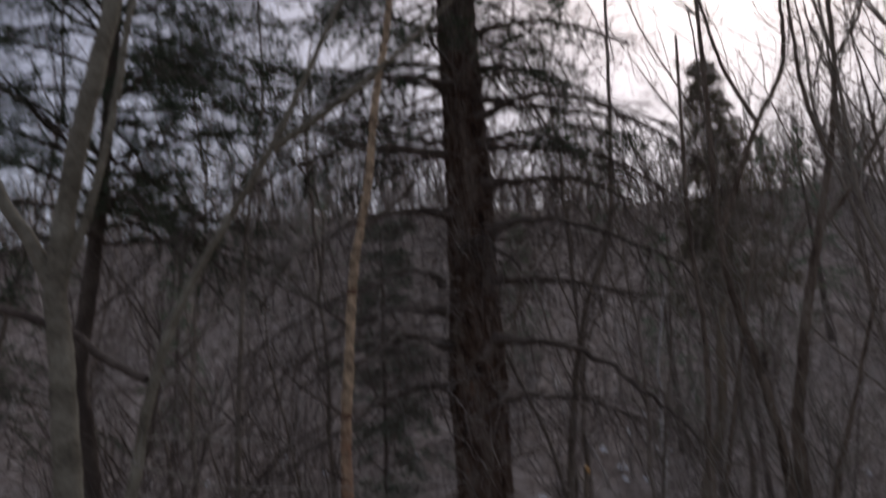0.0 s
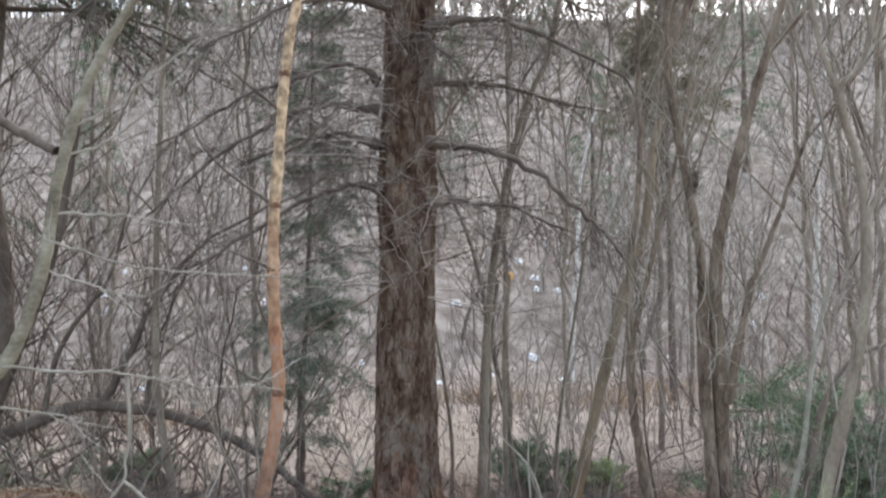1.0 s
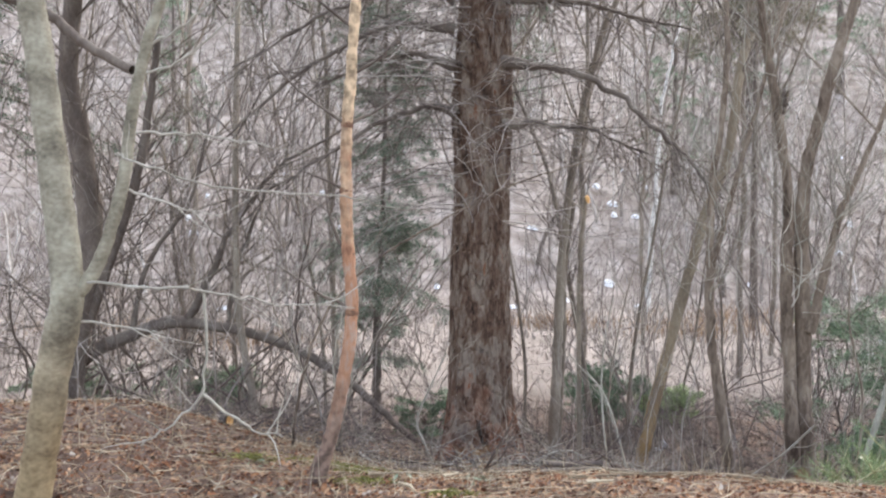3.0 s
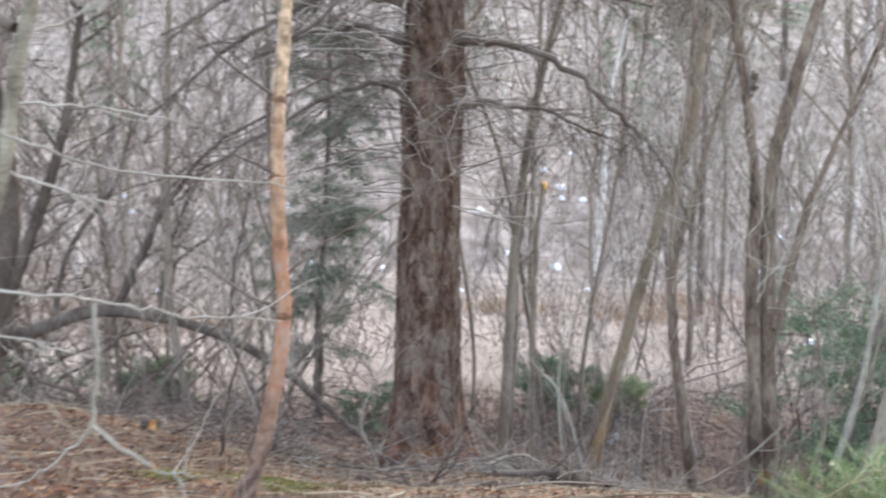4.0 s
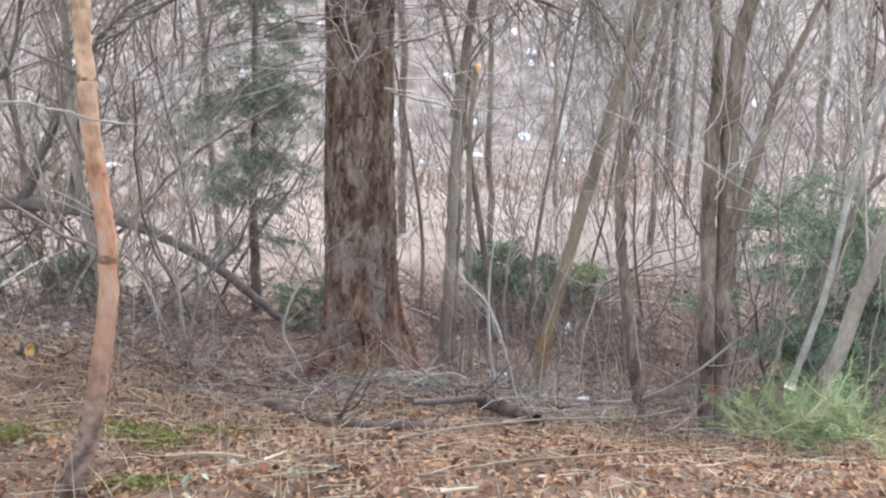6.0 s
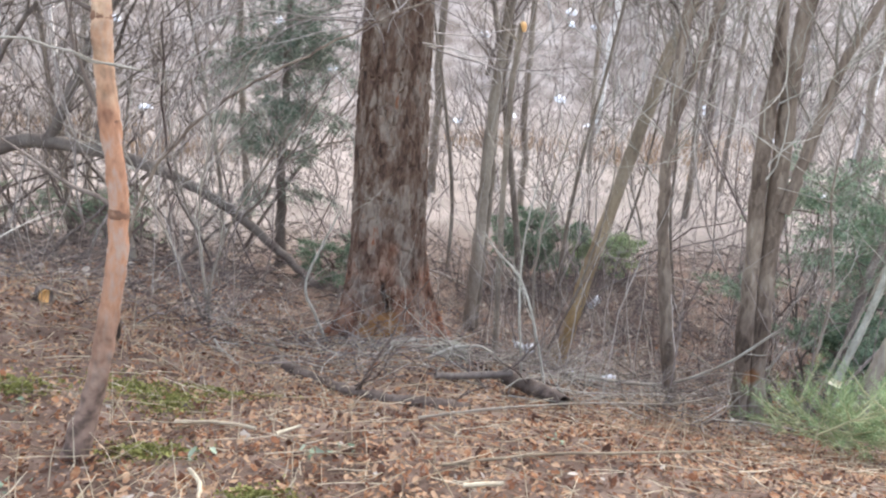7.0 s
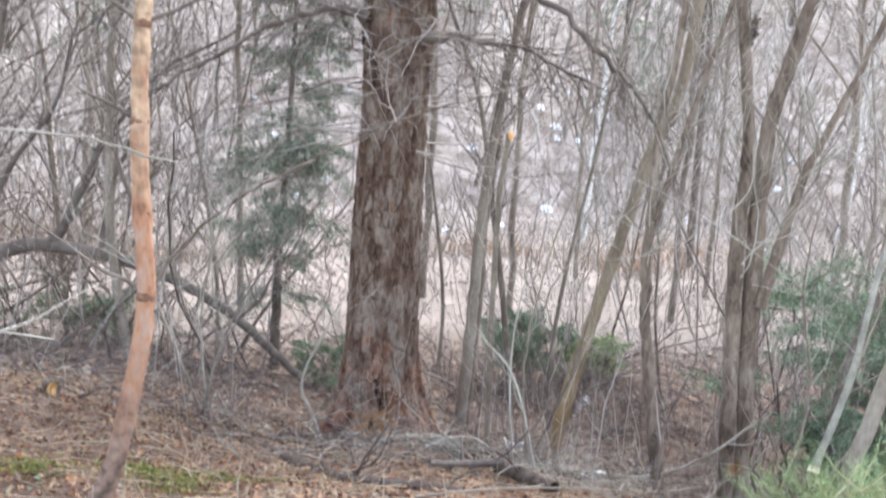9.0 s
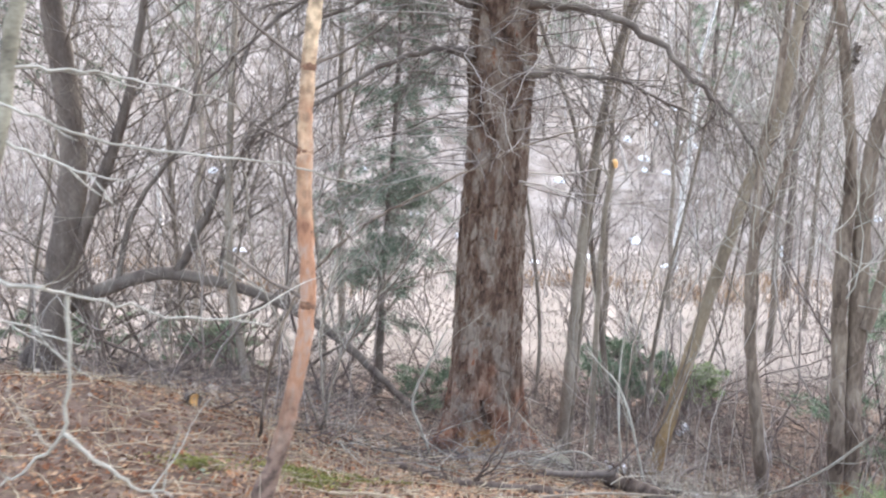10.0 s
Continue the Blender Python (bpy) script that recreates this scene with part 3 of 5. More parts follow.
    for k in range(520):
        z = rng.uniform(1.3, 2.2) if k % 9 == 0 else rng.uniform(2.2, 6.8)
        a = rng.uniform(0, 2 * math.pi)
        start = (0.33 + 0.24 * math.cos(a), 7.6 + 0.24 * math.sin(a), z)
        sprout(fine, rng, start, (math.cos(a), math.sin(a), 0.05), rng.uniform(0.3, 1.8), 0.0065, 1, -0.08, 0.4, 4)
    part("twig_spray", fine, TWIG, tree, "thin bare grey twigs", kind="stuff")


build_spruce()


# ---- the young pine with orange bark ----
def build_pine():
    rng = random.Random(5)
    tree = thing("young_pine", "slender crooked young pine with orange flaking bark", "tree")
    line = curve([(-0.56, 3.6, 0.18), (-0.53, 3.6, 0.30), (-0.475, 3.6, 0.47), (-0.43, 3.6, 0.66), (-0.395, 3.6, 0.86), (-0.383, 3.6, 1.02), (-0.397, 3.6, 1.23), (-0.401, 3.6, 1.49), (-0.395, 3.6, 1.72), (-0.375, 3.6, 1.95),
                  (-0.33, 3.6, 2.42), (-0.25, 3.6, 2.81), (-0.19, 3.6, 3.25), (-0.09, 3.6, 3.81), (0.0, 3.65, 4.9)], 16)
    t = Build()
    radii = [0.0288 - 0.0038 * (p[2] - 0.3) + 0.012 * math.exp(-(p[2] - 0.25) * 9) for p in line]
    for i in range(len(radii)):
        radii[i] *= 1 + 0.10 * noise.noise((0, 0, line[i][2] * 7)) + 0.06 * max(0, math.sin(line[i][2] * 14)) ** 8
    rough(t, curve(line[::4], 10), np.interp(np.linspace(0, 1, 10 * (len(line[::4]) - 1) + 1), np.linspace(0, 1, len(radii)), radii), 26, 0.2, 30.0, 0.45)
    part("trunk", t, PINE_BARK, tree, "flaking orange and tan bark")
    for z, a, ln in ((0.98, 2.6, 0.4), (1.22, 2.7, 0.42), (1.48, 3.2, 0.2), (1.745, 2.8, 0.5), (1.75, 0.5, 0.3), (1.95, 0.3, 0.35), (2.15, 2.9, 0.4), (2.6, 0.1, 0.5), (3.0, 3.0, 0.6)):
        c = line[int(np.argmin(abs(line[:, 2] - z)))]
        b = Build()
        sprout(b, rng, c, (math.cos(a), 0.3 * math.sin(a), 0.5), ln, 0.008, 1, 0.2, 0.3, 3, 5)
        part("dead_branch", b, DARK_BARK, tree)
    for z in (0.97, 1.22, 1.48, 1.745, 2.3, 2.62):
        i = int(np.argmin(abs(line[:, 2] - z)))
        b = Build()
        mid, t3 = line[i], unit(line[i + 1] - line[i])
        b.tube([mid - t3 * 0.012, mid - t3 * 0.003, mid + t3 * 0.004, mid + t3 * 0.014], [radii[i] * 0.98, radii[i] * 1.09, radii[i] * 1.06, radii[i] * 0.98], 14)
        part("branch_scar", b, SCAR, tree, "darker ring scar")
    wood, green = Build(), Build()
    for k in range(22):
        z = rng.uniform(3.9, 4.9)
        a = rng.uniform(0, 6.28)
        bough(wood, green, rng, (-0.1, 3.6, z), (math.cos(a), math.sin(a), 0.35), rng.uniform(0.5, 1.0), 0.012, -0.05, 0.10, 14, 0.0012, 12)
    part("bough_wood", wood, DARK_BARK, tree, kind="stuff")
    part("foliage", green, NEEDLE, tree, kind="stuff")


build_pine()


# ---- smooth grey forked tree beside the path ----
def build_forked_tree():
    rng = random.Random(21)
    tree = thing("forked_tree", "forked young tree with smooth grey-green bark beside the path", "tree")
    stems = (
        ([(-1.57, 3.1, 0.15), (-1.5, 3.1, 0.34), (-1.4, 3.1, 0.86), (-1.35, 3.1, 1.12), (-1.39, 3.1, 1.56), (-1.44, 3.1, 2.04), (-1.47, 3.1, 2.32), (-1.41, 3.1, 2.91), (-1.29, 3.1, 3.57), (-1.17, 3.1, 4.6)], 0.068, 0.035, "trunk"),
        ([(-1.35, 3.1, 1.06), (-1.24, 3.1, 1.20), (-1.15, 3.1, 1.46), (-1.09, 3.1, 1.80), (-0.995, 3.1, 2.13), (-0.845, 3.1, 2.42), (-0.595, 3.1, 2.84), (-0.445, 3.1, 3.15), (-0.285, 3.1, 3.5), (0.135, 3.2, 4.4)], 0.027, 0.009, "stem"),
        ([(-0.595, 3.1, 2.82), (-0.355, 3.1, 2.98), (-0.045, 3.1, 3.23), (0.335, 3.1, 3.6)], 0.020, 0.008, "branch"),
        ([(-1.46, 3.1, 2.28), (-1.36, 3.1, 2.58), (-1.27, 3.1, 3.03), (-1.2, 3.1, 3.57), (-1.07, 3.2, 4.4)], 0.021, 0.012, "stem"),
        ([(-1.47, 3.1, 2.26), (-1.59, 3.1, 2.5), (-1.72, 3.1, 2.7), (-1.92, 3.1, 3.2)], 0.034, 0.02, "stem"),
        ([(-1.11, 3.13, 1.90), (-1.31, 3.2, 2.01), (-1.48, 3.25, 2.14), (-1.86, 3.3, 2.3)], 0.017, 0.02, "dead_branch"),
    )
    for pts, r0, r1, kind in stems:
        b = Build()
        line = curve(pts, 12, 0.0015, rng)
        radii = np.linspace(r0, r1, len(line))
        radii *= [1 + 0.05 * noise.noise(p * 6.0) for p in [Vector(q) for q in line]]
        rough(b, line, radii, 14, 0.05, 14.0, 0.5)
        part(kind, b, DARK_BARK if kind == "dead_branch" else GREY_BARK, tree)
    for pts in (
        [(-1.1, 3.1, 1.67), (-0.945, 3.1, 1.67), (-0.725, 3.1, 1.64), (-0.465, 3.05, 1.58)],
        [(-1.12, 3.1, 1.47), (-0.955, 3.1, 1.41), (-0.795, 3.1, 1.37)],
        [(-1.34, 3.1, 1.01), (-1.12, 3.1, 0.97), (-1.01, 3.1, 0.95)],
        [(-1.27, 3.08, 1.14), (-0.815, 2.6, 1.15), (-0.715, 2.6, 1.14), (-0.535, 2.6, 1.11), (-0.265, 2.6, 1.09)],
        [(-0.715, 2.6, 1.14), (-0.725, 2.6, 0.85), (-0.825, 2.6, 0.74), (-0.915, 2.6, 0.68)],
        [(-0.725, 2.6, 0.83), (-0.585, 2.6, 0.73), (-0.485, 2.6, 0.70)],
        [(-1.16, 3.1, 1.60), (-1.05, 3.0, 1.56), (-0.785, 3.0, 1.47), (-0.395, 3.0, 1.44), (-0.145, 3.0, 1.39)],
        [(-1.04, 3.1, 1.98), (-0.90, 3.1, 2.06), (-0.72, 3.1, 2.21), (-0.52, 3.1, 2.36), (-0.3, 3.1, 2.5)],
        [(-1.07, 3.1, 1.87), (-0.92, 3.1, 1.93), (-0.76, 3.1, 2.06), (-0.61, 3.1, 2.24)],
    ):
        b = Build()
        line = curve(pts, 6, 0.004, rng)
        b.tube(line, np.linspace(0.0055, 0.002, len(line)), 5)
        for k in range(3):
            j = rng.randrange(4, len(line))
            sprout(b, rng, line[j], line[j] - line[j - 2] + np.array([0, 0, rng.gauss(0, 0.05)]), rng.uniform(0.1, 0.25), 0.0028, 0, 0.1, 0.3)
        part("twig", b, PALE_TWIG, tree, "pale bare twig")


build_forked_tree()


# ---- bare trees of the hollow ----
def bare_tree(name, label, stems, seed, material=SAPLING_BARK, twigs=18, twig_len=0.8, twig_r=0.007, up=0.25, group="bare trees in the hollow", fine_bark=TWIG):
    rng = random.Random(seed)
    tree = thing(name, label, "tree", group)
    fine = Build()
    for i, (pts, r0, r1) in enumerate(stems):
        b = Build()
        line = curve(pts, 12, 0.003, rng)
        radii = np.linspace(r0, r1, len(line)) * np.array([1 + 0.12 * noise.noise(Vector(q) * 5.0) for q in line])
        rough(b, line, radii, 11, 0.13, 16.0, 0.35)
        part("trunk" if i == 0 else "stem", b, material, tree)
        for k in range(twigs):
            j = rng.randrange(int(len(line) * 0.25), len(line) - 1)
            w = unit(line[j + 1] - line[j])
            a = rng.uniform(0, 6.28)
            sprout(fine, rng, line[j], w * 0.7 + np.array([math.cos(a), math.sin(a), 0.1]) * 0.8, rng.uniform(0.4, 1.1) * twig_len, twig_r, 2, up, 0.35, 4)
    part("twig_spray", fine, fine_bark, tree, "fine bare twigs", kind="stuff")
    return tree


bare_tree("bare_tree", "slim grey bare tree with a twin stem", (
    ([(0.96, 8.0, -1.05), (1.02, 8.0, -0.09), (1.06, 8.0, 0.70), (1.15, 8.0, 1.6), (1.31, 8.0, 2.5), (1.5, 8.0, 3.15), (1.8, 8.0, 3.9), (1.98, 8.0, 5.5), (2.1, 8.0, 7.0)], 0.052, 0.016),
    ([(1.02, 8.05, -1.0), (1.09, 8.05, 0.23), (1.10, 8.05, 0.81), (1.19, 8.05, 1.49)], 0.03, 0.025),
), 1)
bare_tree("bare_tree", "thin leaning bare tree with ochre lower bark", (
    ([(1.55, 7.35, -1.15), (1.59, 7.35, -1.05), (1.75, 7.35, -0.33), (1.93, 7.35, 0.36), (2.1, 7.35, 0.97), (2.22, 7.35, 1.4), (2.4, 7.35, 1.87), (2.52, 7.35, 2.65), (2.6, 7.35, 2.9)], 0.055, 0.036),
), 2, OCHRE_BARK, twigs=12)
bare_tree("bare_tree", "thin upright bare tree with rough bark and pale twigs", (
    ([(2.02, 5.9, -0.8), (1.87, 5.9, 0.13), (1.81, 5.9, 0.68), (1.81, 5.9, 1.08), (1.83, 5.9, 1.6), (1.92, 5.9, 2.3), (1.95, 5.95, 3.2), (2.1, 6.0, 4.8)], 0.04, 0.012),
    ([(1.81, 5.9, 0.95), (1.93, 5.9, 1.4), (2.1, 5.9, 2.0), (2.4, 5.95, 3.0)], 0.022, 0.01),
), 3, ROUGH_BARK, twigs=26, twig_r=0.0055, fine_bark=PALE_TWIG)
bare_tree("bare_tree", "clump of rough grey trunks forking upward", (
    ([(2.40, 5.9, -0.85), (2.37, 5.9, -0.05), (2.33, 5.9, 0.82), (2.34, 5.9, 1.52), (2.24, 5.9, 2.25), (2.15, 5.9, 2.95), (2.24, 5.9, 4.5), (2.35, 5.9, 6.2)], 0.052, 0.014),
    ([(2.50, 5.92, -0.85), (2.46, 5.92, -0.05), (2.45, 5.92, 0.64), (2.45, 5.92, 1.5), (2.56, 5.92, 2.0), (2.70, 5.92, 2.5), (2.9, 5.92, 3.1), (3.1, 5.92, 3.7), (3.28, 5.92, 4.47), (3.4, 5.92, 5.8)], 0.062, 0.016),
    ([(2.47, 5.86, 0.56), (2.58, 5.86, 0.99), (2.69, 5.86, 1.39), (2.85, 5.86, 1.75), (3.2, 5.86, 2.6)], 0.034, 0.012),
    ([(2.16, 5.9, 3.1), (2.4, 5.9, 3.6), (2.6, 5.9, 4.0), (2.86, 5.9, 4.45), (2.95, 5.9, 5.2), (3.0, 6.0, 6.3)], 0.028, 0.010),
    ([(2.58, 5.9, 3.95), (2.38, 5.9, 4.5), (2.27, 5.9, 5.3), (2.2, 5.9, 6.2)], 0.018, 0.008),
    ([(3.08, 5.92, 3.65), (3.0, 5.95, 4.3), (3.06, 6.0, 5.4), (3.0, 6.0, 6.4)], 0.02, 0.008),
    ([(3.28, 5.92, 4.45), (3.6, 5.92, 4.95), (3.85, 6.0, 5.9)], 0.016, 0.008),
    ([(2.88, 5.92, 3.05), (3.35, 5.9, 3.6), (3.85, 5.9, 4.4), (4.15, 5.9, 5.6)], 0.026, 0.009),
), 4, ROUGH_BARK, twigs=20, twig_len=0.95, twig_r=0.006, fine_bark=PALE_TWIG)
bare_tree("bare_tree", "leaning bare tree with pale lichen on its bark", (
    ([(2.65, 5.2, -0.5), (2.72, 5.2, -0.24), (2.96, 5.2, 0.61), (3.12, 5.2, 1.22), (3.14, 5.2, 2.05), (3.02, 5.2, 2.6), (3.23, 5.2, 2.95), (3.5, 5.2, 4.5), (3.6, 5.2, 5.6)], 0.045, 0.012),
    ([(3.05, 5.2, 2.5), (2.9, 5.25, 3.1), (2.95, 5.3, 4.2), (2.8, 5.3, 5.2)], 0.02, 0.008),
), 5, twigs=30, twig_r=0.0055, fine_bark=PALE_TWIG)
bare_tree("bare_tree", "thin arched sapling with long bare twigs", (
    ([(-0.95, 5.2, -0.1), (-0.86, 5.1, 0.4), (-0.69, 5.0, 0.82), (-0.40, 5.0, 1.12), (-0.03, 5.0, 1.34), (0.42, 5.0, 1.56), (0.9, 5.0, 1.7)], 0.010, 0.003),
), 7, ROUGH_BARK, twigs=9, twig_len=0.5, twig_r=0.004)


for brush_seed, brush_label, brush_stems in (
    (14, "pale twiggy bare bush before the spruce", (
        ([(-0.85, 6.5, -0.45), (-0.72, 6.5, 0.1), (-0.45, 6.5, 0.6), (-0.1, 6.5, 1.05)], 0.011, 0.003),
        ([(-0.8, 6.5, -0.4), (-0.85, 6.5, 0.3), (-0.7, 6.45, 0.9), (-0.4, 6.4, 1.4)], 0.010, 0.003),
        ([(-0.83, 6.5, -0.4), (-1.1, 6.6, 0.2), (-1.35, 6.6, 0.8), (-1.4, 6.6, 1.5)], 0.010, 0.003))),
    (15, "pale twiggy bare bush in the hollow", (
        ([(1.35, 6.9, -0.8), (1.3, 6.9, -0.1), (1.4, 6.85, 0.6), (1.6, 6.8, 1.3)], 0.011, 0.003),
        ([(1.38, 6.9, -0.8), (1.6, 6.85, -0.2), (1.75, 6.8, 0.5), (1.7, 6.8, 1.1)], 0.010, 0.003))),
    (16, "pale twiggy bare bush beside rough trunks", (
        ([(2.85, 6.1, -0.8), (2.95, 6.1, 0.0), (2.8, 6.0, 0.7), (2.9, 6.0, 1.4)], 0.011, 0.003),
        ([(2.9, 6.1, -0.8), (3.15, 6.1, -0.1), (3.3, 6.0, 0.7), (3.2, 6.0, 1.5)], 0.010, 0.003)))):
    bare_tree("bare_bush", brush_label, brush_stems, brush_seed, SAPLING_BARK, twigs=11, twig_len=0.62, twig_r=0.0042, up=0.12, group="bare bushes", fine_bark=PALE_TWIG)


def build_dark_conifer():
    """The dark trunk at the thicket's edge, with hanging boughs high up."""
    tree = bare_tree("dark_hemlock", "dark crooked conifer with dense boughs hanging high up", (
        ([(-4.0, 8.8, -0.95), (-3.78, 8.8, 0.3), (-3.63, 8.8, 1.3), (-3.72, 8.8, 2.24), (-3.82, 8.8, 2.9), (-3.7, 8.8, 4.2), (-3.6, 8.8, 6.0), (-3.5, 8.8, 9.0)], 0.15, 0.06),
        ([(-3.75, 8.8, 0.2), (-3.4, 8.8, 1.1), (-3.1, 8.8, 2.0), (-2.9, 8.8, 3.2)], 0.07, 0.03),
    ), 6, DARK_BARK, 40, 1.25, 0.010, 0.05, group="", fine_bark=DARK_BARK)
    rng = random.Random(66)
    wood, green = Build(), Build()
    for k in range(72):
        z = rng.uniform(4.3, 8.6)
        a = rng.uniform(-2.6, 1.2)
        bough(wood, green, rng, (-3.65, 8.8, z), (math.cos(a), math.sin(a), rng.uniform(-0.1, 0.45)), rng.uniform(1.4, 4.2) * (1.15 - (z - 3.5) / 9), 0.03, rng.uniform(-0.22, -0.04), 0.15, 10, 0.0045, 24)
    part("bough_wood", wood, DARK_BARK, tree, kind="stuff")
    part("foliage", green, NEEDLE, tree, "dense dark green hanging needles", kind="stuff")


build_dark_conifer()


def build_arch():
    rng = random.Random(8)
    t = thing("arching_branch", "long fallen branch arching over the ground", "branch")
    b = Build()
    line = curve([(-4.2, 8.95, -0.6), (-3.82, 9.0, -0.06), (-3.05, 9.0, 0.29), (-2.57, 9.0, 0.30), (-1.87, 9.0, 0.14), (-1.2, 9.0, -0.2), (-0.59, 9.0, -0.73), (-0.3, 9.0, -1.0)], 9, 0.004, rng)
    b.tube(line, np.linspace(0.085, 0.03, len(line)), 9)
    part("main_stem", b, DEAD_LIMB, t)
    for pts, r in (([(-2.75, 9.0, 0.3), (-2.45, 8.95, 0.8), (-2.2, 8.9, 1.3), (-1.7, 8.8, 1.9), (-1.0, 8.7, 2.3)], 0.05), ([(-3.3, 9.0, 0.2), (-3.1, 8.9, 0.9), (-2.6, 8.8, 1.6), (-2.4, 8.8, 2.4)], 0.035),
                   ([(-2.3, 9.0, 0.25), (-2.2, 9.1, 0.9), (-1.9, 9.1, 1.7)], 0.03)):
        c = Build()
        l2 = curve(pts, 6, 0.01, rng)
        c.tube(l2, np.linspace(r, 0.01, len(l2)), 7)
        for k in range(14):
            j = rng.randrange(2, len(l2) - 1)
            sprout(c, rng, l2[j], unit(l2[j + 1] - l2[j]) + np.array([rng.gauss(0, 0.7), rng.gauss(0, 0.7), 0.2]), rng.uniform(0.5, 1.2), 0.01, 2, 0.1, 0.4, 4)
        part("side_branch", c, DEAD_LIMB, t)


build_arch()


# ---- conifers ----
def conifer(name, label, x, y, h, radius, seed, needle=NEEDLE, low=0.15, count=60, sprig=0.12, width=0.003, fill=16, blades=9, group="", bark=DARK_BARK, girth=0.02):
    rng = random.Random(seed)
    t = thing(name, label, "tree", group)
    z0 = ground_z(x, y) - 0.05
    tr, wood, green = Build(), Build(), Build()
    line = curve([(x, y, z0), (x + 0.05, y, z0 + h * 0.4), (x + 0.12, y, z0 + h)], 10)
    tr.tube(line, np.linspace(h * girth, 0.012, len(line)), 8)
    part("trunk", tr, bark, t)
    for k in range(count):
        u = low + (1 - low) * (k + rng.random()) / count
        a = rng.uniform(0, 6.28)
        ln = radius * (1.05 - u) * rng.uniform(0.7, 1.15) + 0.12
        bough(wood, green, rng, (x + 0.1 * u, y, z0 + h * u), (math.cos(a), math.sin(a), 0.05), ln, 0.006 + 0.008 * ln, -0.16, sprig, blades, width, fill)
    part("bough_wood", wood, bark, t, kind="stuff")
    part("foliage", green, needle, t, kind="stuff")
    return t


def build_small_spruce():
    """Thin young spruce: bare lower trunk, ragged soft boughs of uneven length higher up."""
    rng = random.Random(31)
    t = thing("small_spruce", "thin young spruce with soft dull green boughs", "tree")
    x, y, h = -0.82, 9.8, 5.6
    z0 = ground_z(x, y) - 0.05
    tr, wood, green = Build(), Build(), Build()
    line = curve([(x, y, z0), (x + 0.02, y, z0 + h * 0.2), (x + 0.12, y, z0 + h * 0.5), (x + 0.2, y, z0 + h)], 10, 0.006, rng)
    rough(tr, line, np.linspace(0.058, 0.012, len(line)), 9, 0.1)
    part("trunk", tr, DARK_BARK, t)
    for k in range(150):
        u = 0.24 + 0.75 * rng.random() ** 0.6
        a = rng.uniform(0, 6.28)
        c = line[min(int(u * len(line)), len(line) - 1)]
        ln = rng.uniform(0.4, 1.35) * (1.25 - u)
        if u < 0.5:
            ln *= rng.uniform(0.3, 0.9)
        bough(wood, green, rng, c, (math.cos(a), math.sin(a), rng.uniform(-0.35, 0.4)), ln + 0.1, 0.005 + 0.005 * ln, rng.uniform(-0.3, 0.02), 0.095, 11, 0.0038, 10 + int(18 * ln))
    for k in range(46):
        u = rng.uniform(0.1, 0.7)
        a = rng.uniform(0, 6.28)
        sprout(wood, rng, line[int(u * len(line))], (math.cos(a), math.sin(a), -0.1), rng.uniform(0.3, 0.9), 0.005, 1, -0.08, 0.35, 4)
    part("bough_wood", wood, TWIG, t, kind="stuff")
    part("foliage", green, SOFT_NEEDLE, t, "soft dull green needles", kind="stuff")


build_small_spruce()
conifer("leaning_hemlock", "dark conifer behind the thicket", -8.5, 14.0, 13.0, 4.2, 33, NEEDLE, 0.33, 70, 0.2, 0.007, 16, 9)

# green shrubs under the trees
def shrub(label, x, y, rx, h, seed, needle=YEW_NEEDLE, count=60, sprig=0.07, width=0.0034):
    """A low dome of sprays that fan out from a few bare stems."""
    rng = random.Random(seed)
    t = thing("evergreen_shrub", label, "shrub", "evergreen shrubs")
    wood, green = Build(), Build()
    stems = []
    for k in range(5):
        px, py = x + rng.gauss(0, rx * 0.35), y + rng.gauss(0, 0.15)
        z = ground_z(px, py) - 0.03
        top = (px + rng.gauss(0, rx * 0.4), py + rng.gauss(0, 0.15), z + h * rng.uniform(0.65, 0.95))
        stem = curve([(px, py, z), ((px + top[0]) / 2 + rng.gauss(0, 0.05), py, z + h * 0.4), top], 6, 0.01, rng)
        wood.tube(stem, np.linspace(0.014, 0.005, len(stem)), 5)
        stems.append(stem)
    for k in range(count):
        stem = rng.choice(stems)
        u = rng.random() ** 0.7
        c = stem[min(int((0.3 + 0.7 * u) * len(stem)), len(stem) - 1)]
        a = rng.uniform(0, 6.28)
        bough(wood, green, rng, c, (math.cos(a), 0.7 * math.sin(a), rng.uniform(0.0, 0.75)), rx * rng.uniform(0.25, 0.75) * (1.15 - 0.5 * u) + 0.08, 0.006, rng.uniform(-0.22, 0.06), sprig, 11, width, 15)
    part("stem_wood", wood, DARK_BARK, t, kind="stuff")
    part("foliage", green, needle, t, kind="stuff")


shrub("low dark green evergreen shrub in the hollow", 1.74, 9.9, 0.48, 0.74, 41, count=70)
shrub("low yellow-green evergreen shrub in the hollow", 2.65, 10.3, 0.5, 0.5, 42, PINE_NEEDLE, count=50)
shrub("broad bluish-green young conifer thicket behind bare trunks", 4.2, 7.1, 0.95, 1.75, 43, SHRUB_NEEDLE, count=120, width=0.003, sprig=0.09)
shrub("low bluish-green evergreen sprays beside bare trunks", 3.45, 6.7, 0.5, 0.75, 46, SHRUB_NEEDLE, count=60, width=0.003)
shrub("dark evergreen shrub at the marsh edge", -3.0, 10.6, 0.8, 0.55, 44, SHRUB_NEEDLE, count=45)
shrub("dark evergreen shrub beside the arching branch", -4.4, 10.4, 0.6, 0.6, 47, SHRUB_NEEDLE, count=36)
